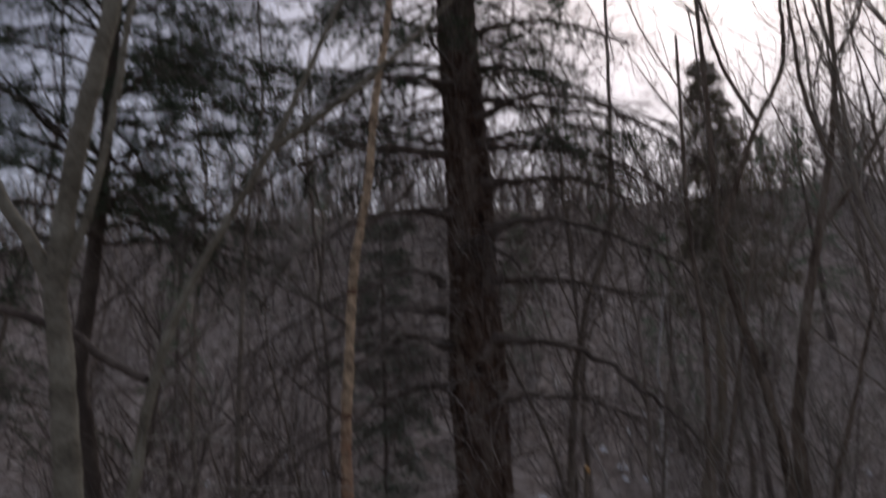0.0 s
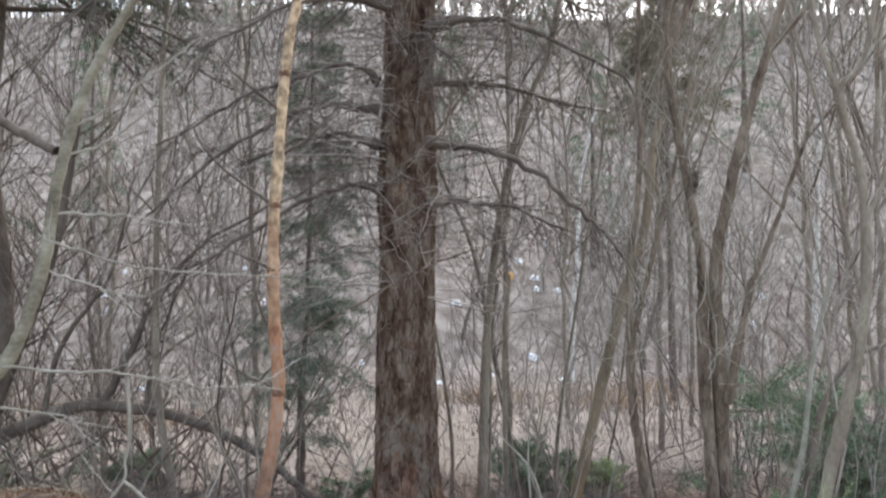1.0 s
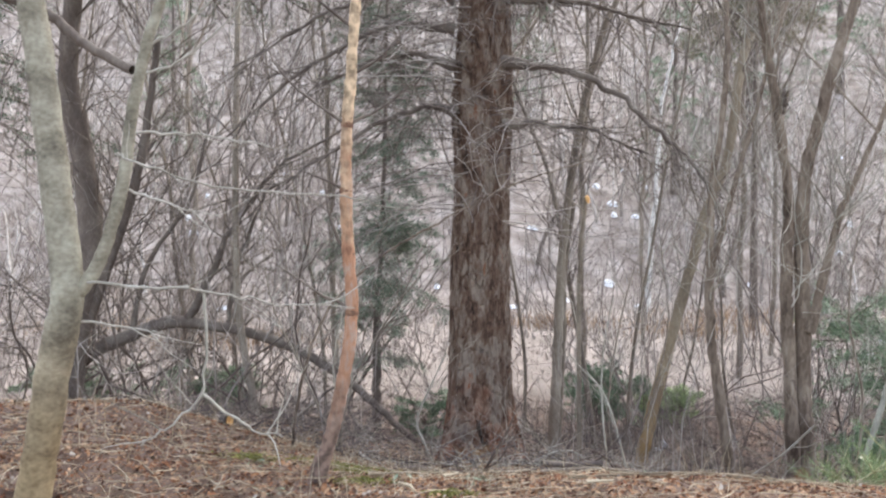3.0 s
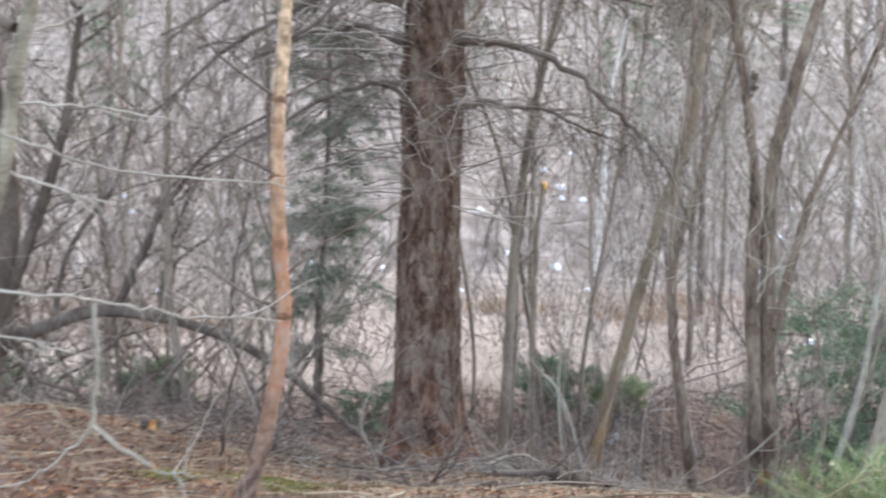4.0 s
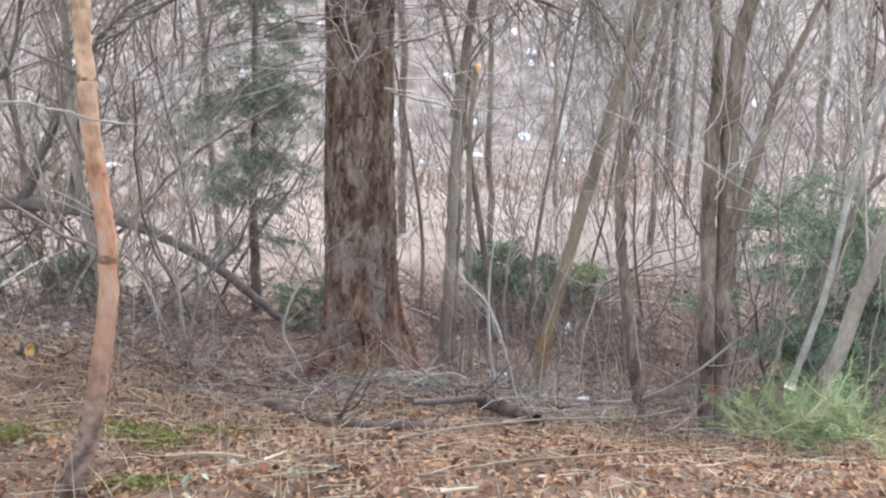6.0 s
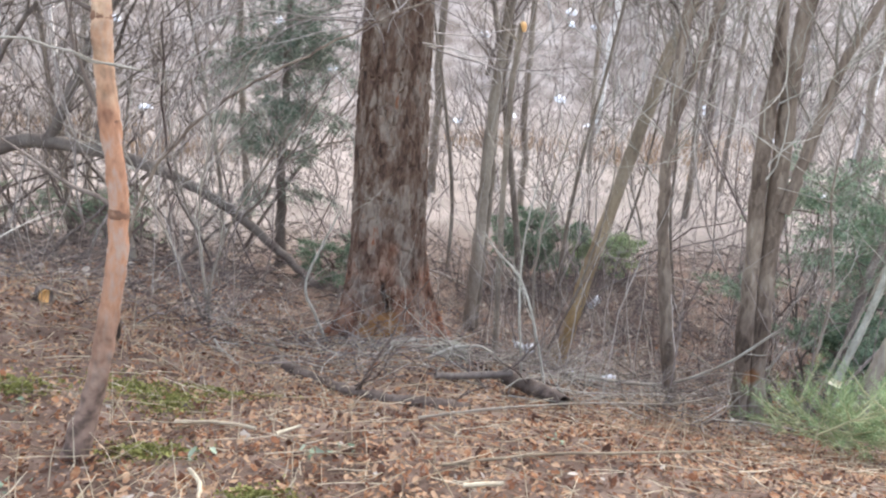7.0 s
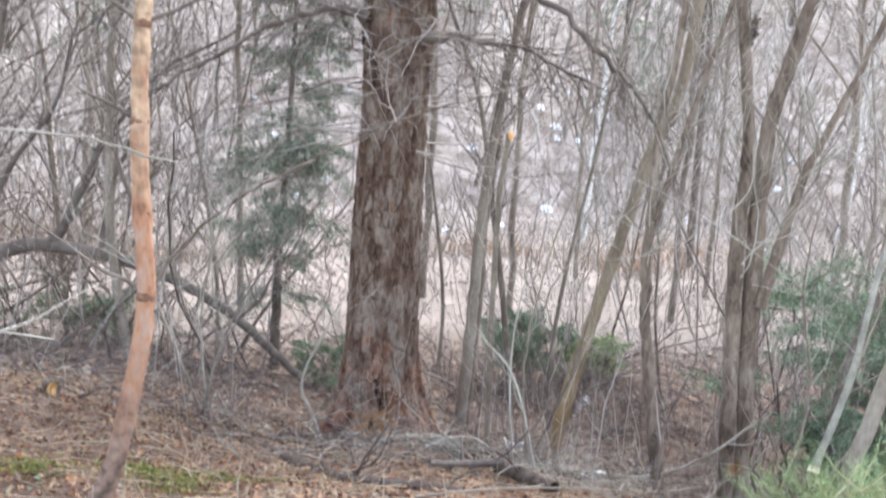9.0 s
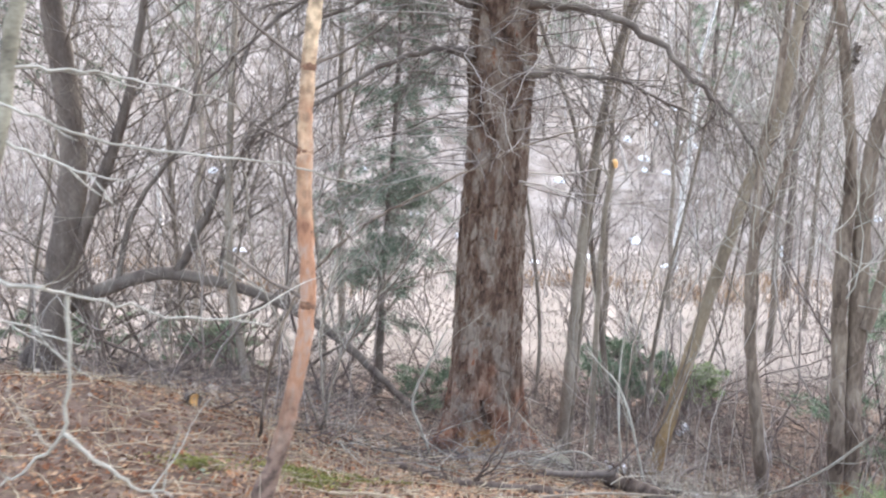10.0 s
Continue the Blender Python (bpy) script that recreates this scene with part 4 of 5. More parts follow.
shrub("sparse evergreen seedling by the spruce", -0.15, 9.3, 0.5, 0.5, 45, YEW_NEEDLE, count=26)


# ---- the cut pine top lying beside the path ----
def build_cut_pine():
    rng = random.Random(51)
    t = thing("cut_pine_top", "freshly cut young pine lying on the leaves", "branch")
    b = Build()
    line = curve([(2.39, 4.9, -0.02), (2.55, 4.95, 0.42), (2.67, 5.0, 0.98), (2.82, 5.0, 1.5)], 5)
    rough(b, curve(line, 5), np.linspace(0.018, 0.012, 5 * len(line) - 4), 10, 0.12)
    part("stem", b, LICHEN_BARK, t)
    c = Build()
    c.tube([(2.382, 4.897, -0.042), (2.392, 4.901, -0.015)], [0.027, 0.026], 10, True)
    part("cut_face", c, PALE_WOOD, t, "pale fresh cut face")
    for k in range(13):
        px, py = 2.42 + rng.gauss(0, 0.16), 4.70 + rng.gauss(0, 0.13)
        z = ground_z(px, py)
        a = rng.uniform(1.9, 5.9)
        wood, green = Build(), Build()
        way = np.array([math.cos(a), 0.8 * math.sin(a), rng.uniform(0.25, 0.8)])
        line = sprout(wood, rng, (px, py, z + rng.uniform(0.02, 0.16)), way, rng.uniform(0.16, 0.34), 0.0055, 0, -0.05, 0.2, 0, 5, 6)
        bases, ways = [], []
        for node in (3, 6):
            for q in range(4):
                b2 = rng.uniform(0, 6.28)
                out = unit(line[node] - line[node - 1]) * 0.7 + np.array([math.cos(b2), math.sin(b2), rng.uniform(-0.2, 0.6)]) * 0.85
                shoot = sprout(wood, rng, line[node], out, rng.uniform(0.12, 0.27), 0.0042, 0, 0.12, 0.22, 0, 4, 5)
                for i in range(1, len(shoot)):
                    for f in (0.0, 0.5):
                        bases.append(shoot[i - 1] + (shoot[i] - shoot[i - 1]) * f)
                        ways.append(shoot[i] - shoot[i - 1])
        for i in range(2, len(line)):
            bases.append(line[i - 1])
            ways.append(line[i] - line[i - 1])
        needles(green, bases, ways, 0.10, 7, 0.0011, 0.6, np.random.default_rng(500 + k))
        piece = part("bough", wood, STRAW_STEM, t, "pale yellow-green shoots")
        part("foliage", green, PINE_NEEDLE, piece, "long soft green needles", kind="stuff")


build_cut_pine()


# ---- bare saplings ----
def sapling(seed, h, r):
    rng = random.Random(seed)
    t = thing("bare_sapling", "tall thin bare sapling in the thicket", "sapling", "bare saplings")
    b, fine = Build(), Build()
    pts, p = [], np.array([0.0, 0.0, -0.1])
    lean = np.array([rng.gauss(0, 0.12), rng.gauss(0, 0.1), 1.0])
    for k in range(9):
        pts.append(p.copy())
        lean = lean + np.array([rng.gauss(0, 0.10), rng.gauss(0, 0.10), 0])
        p = p + unit(lean) * h / 8
    line = curve(pts, 4)
    b.tube(line, np.linspace(r, r * 0.25, len(line)), 7)
    part("trunk", b, SAPLING_BARK, t)
    for k in range(30):
        j = rng.randrange(7, len(line) - 1)
        a = rng.uniform(0, 6.28)
        sprout(fine, rng, line[j], unit(line[j + 1] - line[j]) * 0.9 + np.array([math.cos(a), math.sin(a), 0.1]) * 0.7, rng.uniform(0.5, 1.7), r * 0.33, 2, 0.22, 0.32, 4)
    part("twig_spray", fine, TWIG, t, "fine bare twigs", kind="stuff")
    return t


def tall_tree(seed, h, r):
    """A taller bare tree that forks into long upright branches."""
    rng = random.Random(seed)
    t = thing("tall_bare_tree", "tall bare tree forking into upright grey branches", "tree", "tall bare trees")
    b, fine = Build(), Build()
    line = curve([(0, 0, -0.1), (0.1, 0, h * 0.25), (0.05, 0.1, h * 0.5), (0.25, 0.1, h * 0.75), (0.4, 0, h)], 6, 0.02, rng)
    b.tube(line, np.linspace(r, r * 0.3, len(line)), 8)
    part("trunk", b, SAPLING_BARK, t)
    for k in range(9):
        j = rng.randrange(7, len(line) - 4)
        a = rng.uniform(0, 6.28)
        c = Build()
        sprout(c, rng, line[j], (math.cos(a) * 0.6, math.sin(a) * 0.6, 0.9), h * rng.uniform(0.25, 0.45), r * 0.4, 2, 0.2, 0.3, 5, 5, 8)
        part("branch", c, SAPLING_BARK, t)
    for k in range(30):
        j = rng.randrange(7, len(line) - 1)
        a = rng.uniform(0, 6.28)
        sprout(fine, rng, line[j], (math.cos(a), math.sin(a), 0.6), rng.uniform(0.7, 1.8), r * 0.18, 2, 0.2, 0.35, 4)
    part("twig_spray", fine, TWIG, t, "fine bare twigs", kind="stuff")
    return t


def plant_saplings():
    rng = random.Random(77)
    spots = [(1.55, 8.9), (2.0, 9.6), (6.0, 9.9), (3.3, 9.8), (3.7, 8.2), (4.3, 8.6), (5.0, 9.4), (5.6, 8.6), (2.8, 10.6), (4.4, 10.9), (6.2, 11.0),
             (-1.4, 9.8), (-1.9, 8.6), (-2.3, 9.7), (-2.9, 9.4), (-3.1, 10.4), (-4.6, 9.6), (-5.2, 8.8), (-4.9, 10.8), (-1.2, 8.7), (-5.9, 9.9), (0.9, 10.2), (6.9, 9.4), (7.2, 12.0), (3.5, 11.8)]
    kinds = [sapling(81, 8.5, 0.034), sapling(82, 6.5, 0.024), sapling(83, 9.5, 0.042), sapling(84, 4.5, 0.018), sapling(85, 3.2, 0.014)]
    for i, (x, y) in enumerate(spots):
        m = pose(x, y, ground_z(x, y), 0, 0, rng.uniform(0, 360))
        if i < len(kinds):
            kinds[i].matrix_basis = m
        else:
            copy_thing(kinds[i % len(kinds)], m)


plant_saplings()


def plant_tall_trees():
    rng = random.Random(78)
    kinds = [tall_tree(91, 10.5, 0.055), tall_tree(92, 12.0, 0.07), tall_tree(93, 9.5, 0.05)]
    spots = [(4.6, 13.6), (7.6, 14.5), (6.0, 16.0), (2.2, 14.0), (9.6, 16.5), (-1.6, 12.5), (-4.2, 14.0), (0.9, 15.0), (4.0, 17.5), (7.0, 11.4), (8.4, 13.0)]
    for i, (x, y) in enumerate(spots):
        m = pose(x, y, ground_z(x, y), 0, 0, rng.uniform(0, 360))
        if i < 3:
            kinds[i].matrix_basis = m
        else:
            copy_thing(kinds[i % 3], m)


plant_tall_trees()


# ---- fallen wood under the spruce ----
def stick(name, label, pts, r0, r1, seed, material=None, twigs=0, category="branch", sides=8):
    rng = random.Random(seed)
    t = thing(name, label, category)
    b = Build()
    line = curve(pts, 7, r0 * 0.12, rng)
    radii = np.linspace(r0, r1, len(line)) * np.array([1 + 0.15 * noise.noise(Vector(q) * 9.0) for q in line])
    if category == "log":
        line = curve(pts, 22, r0 * 0.03, rng)
        rough(b, line, np.interp(np.linspace(0, 1, len(line)), np.linspace(0, 1, len(radii)), radii) * np.array([1 + 0.2 * noise.noise(Vector(q) * 14.0) for q in line]), 16, 0.22, 30.0, 0.8)
    else:
        b.tube(line, radii, sides, True)
    part("main_stem", b, material or DEAD_LIMB, t)
    for k in range(twigs):
        c = Build()
        j = rng.randrange(len(line) // 4, len(line) - 1)
        sprout(c, rng, line[j], unit(line[j + 1] - line[j]) * 0.6 + np.array([rng.gauss(0, 0.6), rng.gauss(0, 0.6), rng.uniform(-0.1, 0.6)]), rng.uniform(0.2, 0.7), min(r1 * 0.5, 0.006), 1, 0.05, 0.35, 3, 4)
        part("side_twig", c, material or DEAD_LIMB, t)
    return t


def on_ground(*pts):
    return [(x, y, ground_z(x, y) + lift) for x, y, lift in pts]


stick("fallen_log", "dark rotting log half sunk in leaves", on_ground((-0.25, 5.6, 0.0), (-0.1, 5.3, 0.005), (0.21, 4.75, 0.01), (0.44, 4.5, 0.01), (0.66, 4.42, 0.0)), 0.036, 0.026, 1, LOG_BARK, 6, "log")
stick("broken_branch", "broken grey branch with a splintered end", on_ground((0.55, 4.95, 0.06), (0.75, 5.05, 0.08), (0.92, 5.1, 0.12)), 0.016, 0.02, 2, DEAD_LIMB, 3)
stick("fallen_log", "short thick dead log among twigs", on_ground((0.92, 5.25, 0.08), (1.02, 5.0, 0.07), (1.12, 4.8, 0.06)), 0.043, 0.03, 3, LOG_BARK, 1, "log")
stick("fallen_pole", "long thin pale stem lying across the leaves", on_ground((0.45, 4.1, 0.03), (0.8, 4.3, 0.05), (1.3, 4.8, 0.09), (1.75, 5.2, 0.12), (2.2, 5.5, 0.2)), 0.0055, 0.004, 4, SAPLING_BARK, 3)
stick("fallen_pole", "long dark thin stem lying on leaves", on_ground((0.5, 3.5, 0.02), (0.8, 3.62, 0.03), (1.1, 3.66, 0.03), (1.45, 3.85, 0.04)), 0.0055, 0.004, 5, OCHRE_BARK, 1)
stick("dead_cane", "leaning pale dead cane with a forked top", [(1.16, 5.3, -0.45), (1.08, 5.35, -0.05), (0.99, 5.4, 0.25), (0.86, 5.45, 0.40), (0.78, 5.45, 0.50)], 0.008, 0.0035, 6, PALE_TWIG, 4)
stick("crooked_branch", "dark crooked branch reaching over the shrubs", [(3.3, 6.5, -0.9), (3.38, 6.5, -0.05), (3.55, 6.5, 0.5), (3.83, 6.5, 0.83), (4.2, 6.5, 0.92)], 0.03, 0.016, 15, DEAD_LIMB, 5)
stick("dead_cane", "thin pale upright dead cane", [(1.03, 5.4, -0.4), (0.98, 5.42, 0.2), (1.0, 5.45, 0.55), (1.06, 5.45, 0.85)], 0.007, 0.003, 7, PALE_TWIG, 3)
stick("dead_cane", "curved pale barkless cane by the spruce", [(-0.05, 6.75, -0.72), (-0.16, 6.8, -0.47), (-0.24, 6.8, -0.24), (-0.13, 6.8, 0.04), (0.0, 6.85, 0.3)], 0.012, 0.006, 8, PALE_TWIG, 2)
stick("hanging_twig", "long pale twig hanging across the trees", [(0.7, 4.6, 1.75), (0.98, 4.5, 1.49), (1.18, 4.5, 1.38), (1.49, 4.5, 1.25), (1.84, 4.5, 1.04), (2.3, 5.0, 0.8), (2.42, 5.85, 0.7)], 0.0016, 0.0024, 9, PALE_TWIG, 1)
stick("hanging_twig", "thin bare twig reaching between trunks", [(1.05, 4.6, 0.98), (1.12, 4.5, 0.99), (1.43, 4.5, 1.04), (1.69, 4.6, 1.17), (1.95, 4.9, 1.3), (2.35, 5.85, 1.5)], 0.0012, 0.002, 10, PALE_TWIG, 1)
stick("cut_limb", "leaning limb with a pale cut end", [(1.05, 6.8, -0.7), (1.0, 6.5, 0.4), (0.97, 6.2, 1.1), (0.98, 6.0, 1.5)], 0.02, 0.016, 11, SAPLING_BARK, 4)
stick("dead_branch", "forked dead branch propped in the hollow", on_ground((1.5, 6.4, 0.05), (1.9, 6.0, 0.12), (2.1, 5.6, 0.3), (2.3, 5.3, 0.62)), 0.012, 0.006, 12, PALE_TWIG, 4)
stick("dead_branch", "grey dead branch among brushwood", on_ground((0.55, 5.7, 0.04), (0.7, 5.6, 0.15), (0.85, 5.6, 0.18), (1.05, 5.7, 0.05)), 0.012, 0.005, 13, PALE_TWIG, 4)
stick("dead_branch", "bleached dead branch in front of the spruce", on_ground((0.2, 6.75, 0.02), (0.45, 6.65, 0.08), (0.68, 6.7, 0.12), (0.95, 6.6, 0.04)), 0.011, 0.006, 14, PALE_TWIG, 2)


def limb_end():
    """The torn orange end of the leaning cut limb."""
    limb = [ob for ob in bpy.data.objects if ob.name == "cut_limb"][0]
    b = Build()
    b.tube([(0.985, 6.0, 1.505), (0.988, 5.985, 1.50), (0.99, 5.968, 1.485), (0.992, 5.966, 1.46)], [0.010, 0.015, 0.015, 0.008], 9, True)
    part("cut_face", b, CUT_WOOD, limb, "torn orange end")


limb_end()


def cut_log():
    t = thing("cut_log", "small cut log showing its orange end grain", "log")
    x, y = -1.39, 5.5
    z = ground_z(x, y) + 0.045
    b, c = Build(), Build()
    b.tube([(x - 0.10, y + 0.2, z - 0.04), (x - 0.05, y + 0.1, z - 0.01), (x, y, z)], [0.03, 0.04, 0.042], 12, True)
    part("bark", b, DARK_BARK, t)
    c.tube([(x + 0.002, y - 0.002, z), (x + 0.008, y - 0.006, z)], [0.037, 0.035], 12, True)
    part("cut_face", c, CUT_WOOD, t, "bright orange end grain")


cut_log()


def stone():
    b = Build()
    x, y = 0.72, 6.35
    z = ground_z(x, y)
    n, m = 14, 8
    v = []
    for j in range(m + 1):
        th = math.pi * j / m
        for i in range(n):
            a = 2 * math.pi * i / n
            d = Vector((math.sin(th) * math.cos(a), math.sin(th) * math.sin(a), math.cos(th)))
            k = 1 + 0.22 * noise.noise(d * 1.6) + 0.08 * noise.noise(d * 5)
            v.append((x + 0.16 * k * d.x, y + 0.12 * k * d.y, z + 0.02 + 0.10 * k * d.z))
    b.add(v, [(j * n + i, (j + 1) * n + i, (j + 1) * n + (i + 1) % n, j * n + (i + 1) % n) for j in range(m) for i in range(n)])
    tagged(part("stone", b, STONE), "rounded grey-green stone beside the spruce", "stone")


stone()


def plastic(kind, label, x, y, ln, r, turn, seed):
    """A crushed piece of plastic litter on the ground."""
    rng = random.Random(seed)
    b = Build()
    z = ground_z(x, y)
    c, s = math.cos(turn), math.sin(turn)
    pts, radii = [], []
    for k in range(11):
        u = k / 10
        pts.append((x + c * (u - 0.5) * ln, y + s * (u - 0.5) * ln, z + r * 0.7 + 0.02 * math.sin(u * 7 + seed)))
        radii.append(r * (0.35 if u > 0.88 else 0.75 if u > 0.78 else 1.0) * rng.uniform(0.7, 1.1))
    b.tube(pts, radii, 10, True)
    tagged(part(kind, b, PLASTIC), label, "litter", "plastic litter")


plastic("plastic_bottle", "crushed clear plastic bottle among dead leaves", 1.38, 7.7, 0.22, 0.04, 2.2, 1)
plastic("plastic_scrap", "crumpled pale plastic scrap on the ground", 1.86, 7.0, 0.2, 0.035, 0.2, 2)
plastic("plastic_scrap", "small pale plastic scrap on the ground", 1.6, 6.95, 0.1, 0.02, 0.4, 3)
plastic("plastic_bottle", "pale plastic bottle lying in the hollow", 2.35, 9.4, 0.24, 0.045, 0.9, 4)


# the ball of dead leaves hanging in a fork
def leaf_clump():
    rng = np.random.default_rng(4)
    b = Build()
    for k in range(40):
        c = np.array([2.30, 5.86, 2.13]) + rng.normal(0, (0.01, 0.01, 0.03))
        d = rng.normal(0, 0.012, (2, 3))
        b.add([c - d[0], c + d[1], c + d[0], c - d[1]], [(0, 1, 2, 3)])
    tagged(part("leaf_clump", b, DARK_BARK, smooth=False), "small dark clump of dead leaves caught in twigs", "leaves")


leaf_clump()


# ---- thicket, brushwood, marsh grass and far woods ----
def templates(count, seed, h, r, depth, up, bend, kids, sides, steps, lean=0.25):
    out = []
    for k in range(count):
        rng = random.Random(seed + k)
        b = Build()
        sprout(b, rng, (0, 0, 0), (rng.gauss(0, lean), rng.gauss(0, lean), 1), h * rng.uniform(0.7, 1.3), r, depth, up, bend, kids, sides, steps)
        out.append(b.arrays())
    return out


def build_thicket():
    rng = random.Random(61)
    kinds = templates(26, 600, 2.6, 0.010, 2, 0.10, 0.5, 6, 4, 8, 0.4)
    rows = []
    for k in range(340):
        x, y = rng.uniform(-8, 9), rng.uniform(8.4, 15.0)
        if k % 6 == 0:
            x, y = rng.uniform(-6.5, -0.9), rng.uniform(8.6, 11.0)
        if k % 7 == 0:
            x, y = rng.uniform(2.6, 6.0), rng.uniform(6.2, 9.0)
        rows.append((rng.randrange(26), x, y, ground_z(x, y) - 0.03, rng.uniform(0, 6.28), rng.uniform(0.45, 1.35)))
    b = Build()
    scatter(b, kinds, rows)
    tagged(part("thicket", b, TWIG), "dense tangle of bare grey-brown shoots", "thicket", kind="stuff")


def build_dark_tangle():
    """Crooked darker shoots between the hemlock and the spruce."""
    rng = random.Random(67)
    kinds = templates(10, 650, 2.7, 0.017, 2, 0.04, 0.55, 7, 5, 9, 0.55)
    rows = []
    for k in range(32):
        x, y = rng.uniform(-5.2, -0.9), rng.uniform(8.4, 11.0)
        rows.append((rng.randrange(10), x, y, ground_z(x, y) - 0.03, rng.uniform(0, 6.28), rng.uniform(0.6, 1.3)))
    b = Build()
    scatter(b, kinds, rows)
    tagged(part("dark_thicket", b, DARK_BARK), "crooked dark bare shoots tangled beside the spruce", "thicket", kind="stuff")


build_dark_tangle()


def build_canes():
    rng = random.Random(64)
    kinds = templates(12, 700, 1.0, 0.0035, 1, 0.1, 0.25, 4, 3, 7, 0.25)
    rows = []
    for k in range(125):
        x, y = rng.uniform(1.0, 3.4), rng.uniform(5.4, 8.4)
        if k % 4 == 0:
            x, y = rng.uniform(-2.8, -0.5), rng.uniform(5.4, 8.0)
        rows.append((rng.randrange(12), x, y, ground_z(x, y) - 0.02, rng.uniform(0, 6.28), rng.uniform(0.4, 1.5)))
    b = Build()
    scatter(b, kinds, rows)
    tagged(part("canes", b, TWIG), "thin pale dead canes standing in the leaves", "canes", kind="stuff")


def build_brushwood():
    rng = random.Random(63)
    b = Build()
    for k in range(1150):
        x, y = rng.uniform(-2.6, 3.4), rng.uniform(4.8, 8.8)
        if y < 4.9 + 0.3 * abs(x - 0.9):
            continue
        a = rng.uniform(0, 6.28)
        sprout(b, rng, (x, y, ground_z(x, y) + rng.uniform(0.005, 0.05)), (math.cos(a), math.sin(a), rng.uniform(-0.1, 0.12 if abs(x - 0.3) < 0.8 else 0.25)), rng.uniform(0.25, 1.0), rng.uniform(0.002, 0.006), 1, 0.0, 0.42, 4, 3, 6)
    for k in range(520):
        x, y = rng.uniform(-5.0, 5.5), rng.uniform(8.4, 11.5)
        a = rng.uniform(0, 6.28)
        sprout(b, rng, (x, y, ground_z(x, y) + rng.uniform(0.01, 0.12)), (math.cos(a), math.sin(a), rng.uniform(-0.1, 0.4)), rng.uniform(0.3, 1.1), rng.uniform(0.004, 0.009), 1, 0.0, 0.42, 4, 3, 5)
    for k in range(170):
        x, y = rng.uniform(0.9, 3.3), rng.uniform(8.7, 9.7)
        a = rng.uniform(0, 6.28)
        sprout(b, rng, (x, y, ground_z(x, y)), (0.6 * math.cos(a), 0.6 * math.sin(a), rng.uniform(0.3, 1.0)), rng.uniform(0.3, 0.8), rng.uniform(0.003, 0.006), 1, 0.0, 0.45, 4, 3, 6)
    pale = Build()
    for k in range(230):
        x, y = rng.gauss(1.1, 1.0), rng.uniform(4.7, 7.6)
        if y < 4.7 + 0.3 * abs(x - 0.9) or (abs(x - 0.25) < 0.75 and y > 5.9 and k % 5):
            continue
        a = rng.uniform(0, 6.28)
        sprout(pale, rng, (x, y, ground_z(x, y) + rng.uniform(0.01, 0.08)), (math.cos(a), math.sin(a), rng.uniform(-0.05, 0.4)), rng.uniform(0.2, 0.75), rng.uniform(0.002, 0.0045), 1, 0.02, 0.45, 4, 3, 6)
    tagged(part("pale_brushwood", pale, PALE_TWIG), "pale dead twigs heaped in front of the spruce", "twigs", kind="stuff")
    tagged(part("brushwood", b, BRUSH), "litter of fallen grey twigs under the spruce", "twigs", kind="stuff")


def build_far_brush():
    rng = random.Random(62)
    kinds = templates(16, 800, 4.2, 0.07, 2, 0.2, 0.3, 6, 3, 6, 0.18)
    rows = []
    for k in range(760):
        y = 27 + 48 * rng.random() ** 0.85
        x = rng.uniform(-0.62, 0.62) * (y + 4)
        rows.append((rng.randrange(16), x, y, ground_z(x, y) - 0.1, rng.uniform(0, 6.28), rng.uniform(0.6, 1.45)))
    for k in range(260):
        y = rng.uniform(66, 88)
        x = rng.uniform(-0.62, 0.62) * y
        rows.append((rng.randrange(16), x, y, ground_z(x, y) - 0.1, rng.uniform(0, 6.28), rng.uniform(1.2, 2.4)))
    for k in range(320):
        y = rng.uniform(70, 78)
        x = rng.uniform(-0.62, 0.62) * y
        rows.append((rng.randrange(16), x, y, ground_z(x, y) - 0.1, rng.uniform(0, 6.28), rng.uniform(0.5, 1.2)))
    b = Build()
    scatter(b, kinds, rows)
    # The pale colour of these woods includes the haze in front of them.
    tagged(part("far_brush", b, HAZY_TWIG), "bare grey-brown woods covering the far hillside, haze painted into their colour", "woods", kind="stuff")


def build_grass(name, label, material, spots, count, seed, h):
    rng = np.random.default_rng(seed)
    b = Build()
    pick = rng.integers(0, len(spots), count)
    c = np.array(spots)[pick]
    x, y = c[:, 0] + rng.normal(0, 1, count) * c[:, 2], c[:, 1] + rng.normal(0, 1, count) * c[:, 3]
    z = np.array([ground_z(a, q) for a, q in zip(x, y)])
    hh = h * rng.uniform(0.5, 1.3, count)
    bend = rng.normal(0, 0.35, (count, 2)) * hh[:, None]
    w = rng.uniform(0.004, 0.011, count)
    root = np.stack([x, y, z - 0.02], 1)
    side = np.stack([w, np.zeros(count), np.zeros(count)], 1)
    mid = root + np.stack([bend[:, 0] * 0.3, bend[:, 1] * 0.3, hh * 0.6], 1)
    tip = root + np.stack([bend[:, 0], bend[:, 1], hh], 1)
    v = np.stack([root - side, root + side, mid + side * 0.7, mid - side * 0.7, tip, tip + side * 0.1], 1).reshape(-1, 3)
    i = np.arange(count)[:, None] * 6
    f = np.concatenate([i + np.array([[0, 1, 2, 3]]), i + np.array([[3, 2, 5, 4]])])
    b.add(v, f)
    tagged(part(name, b, material), label, "grass", kind="stuff")


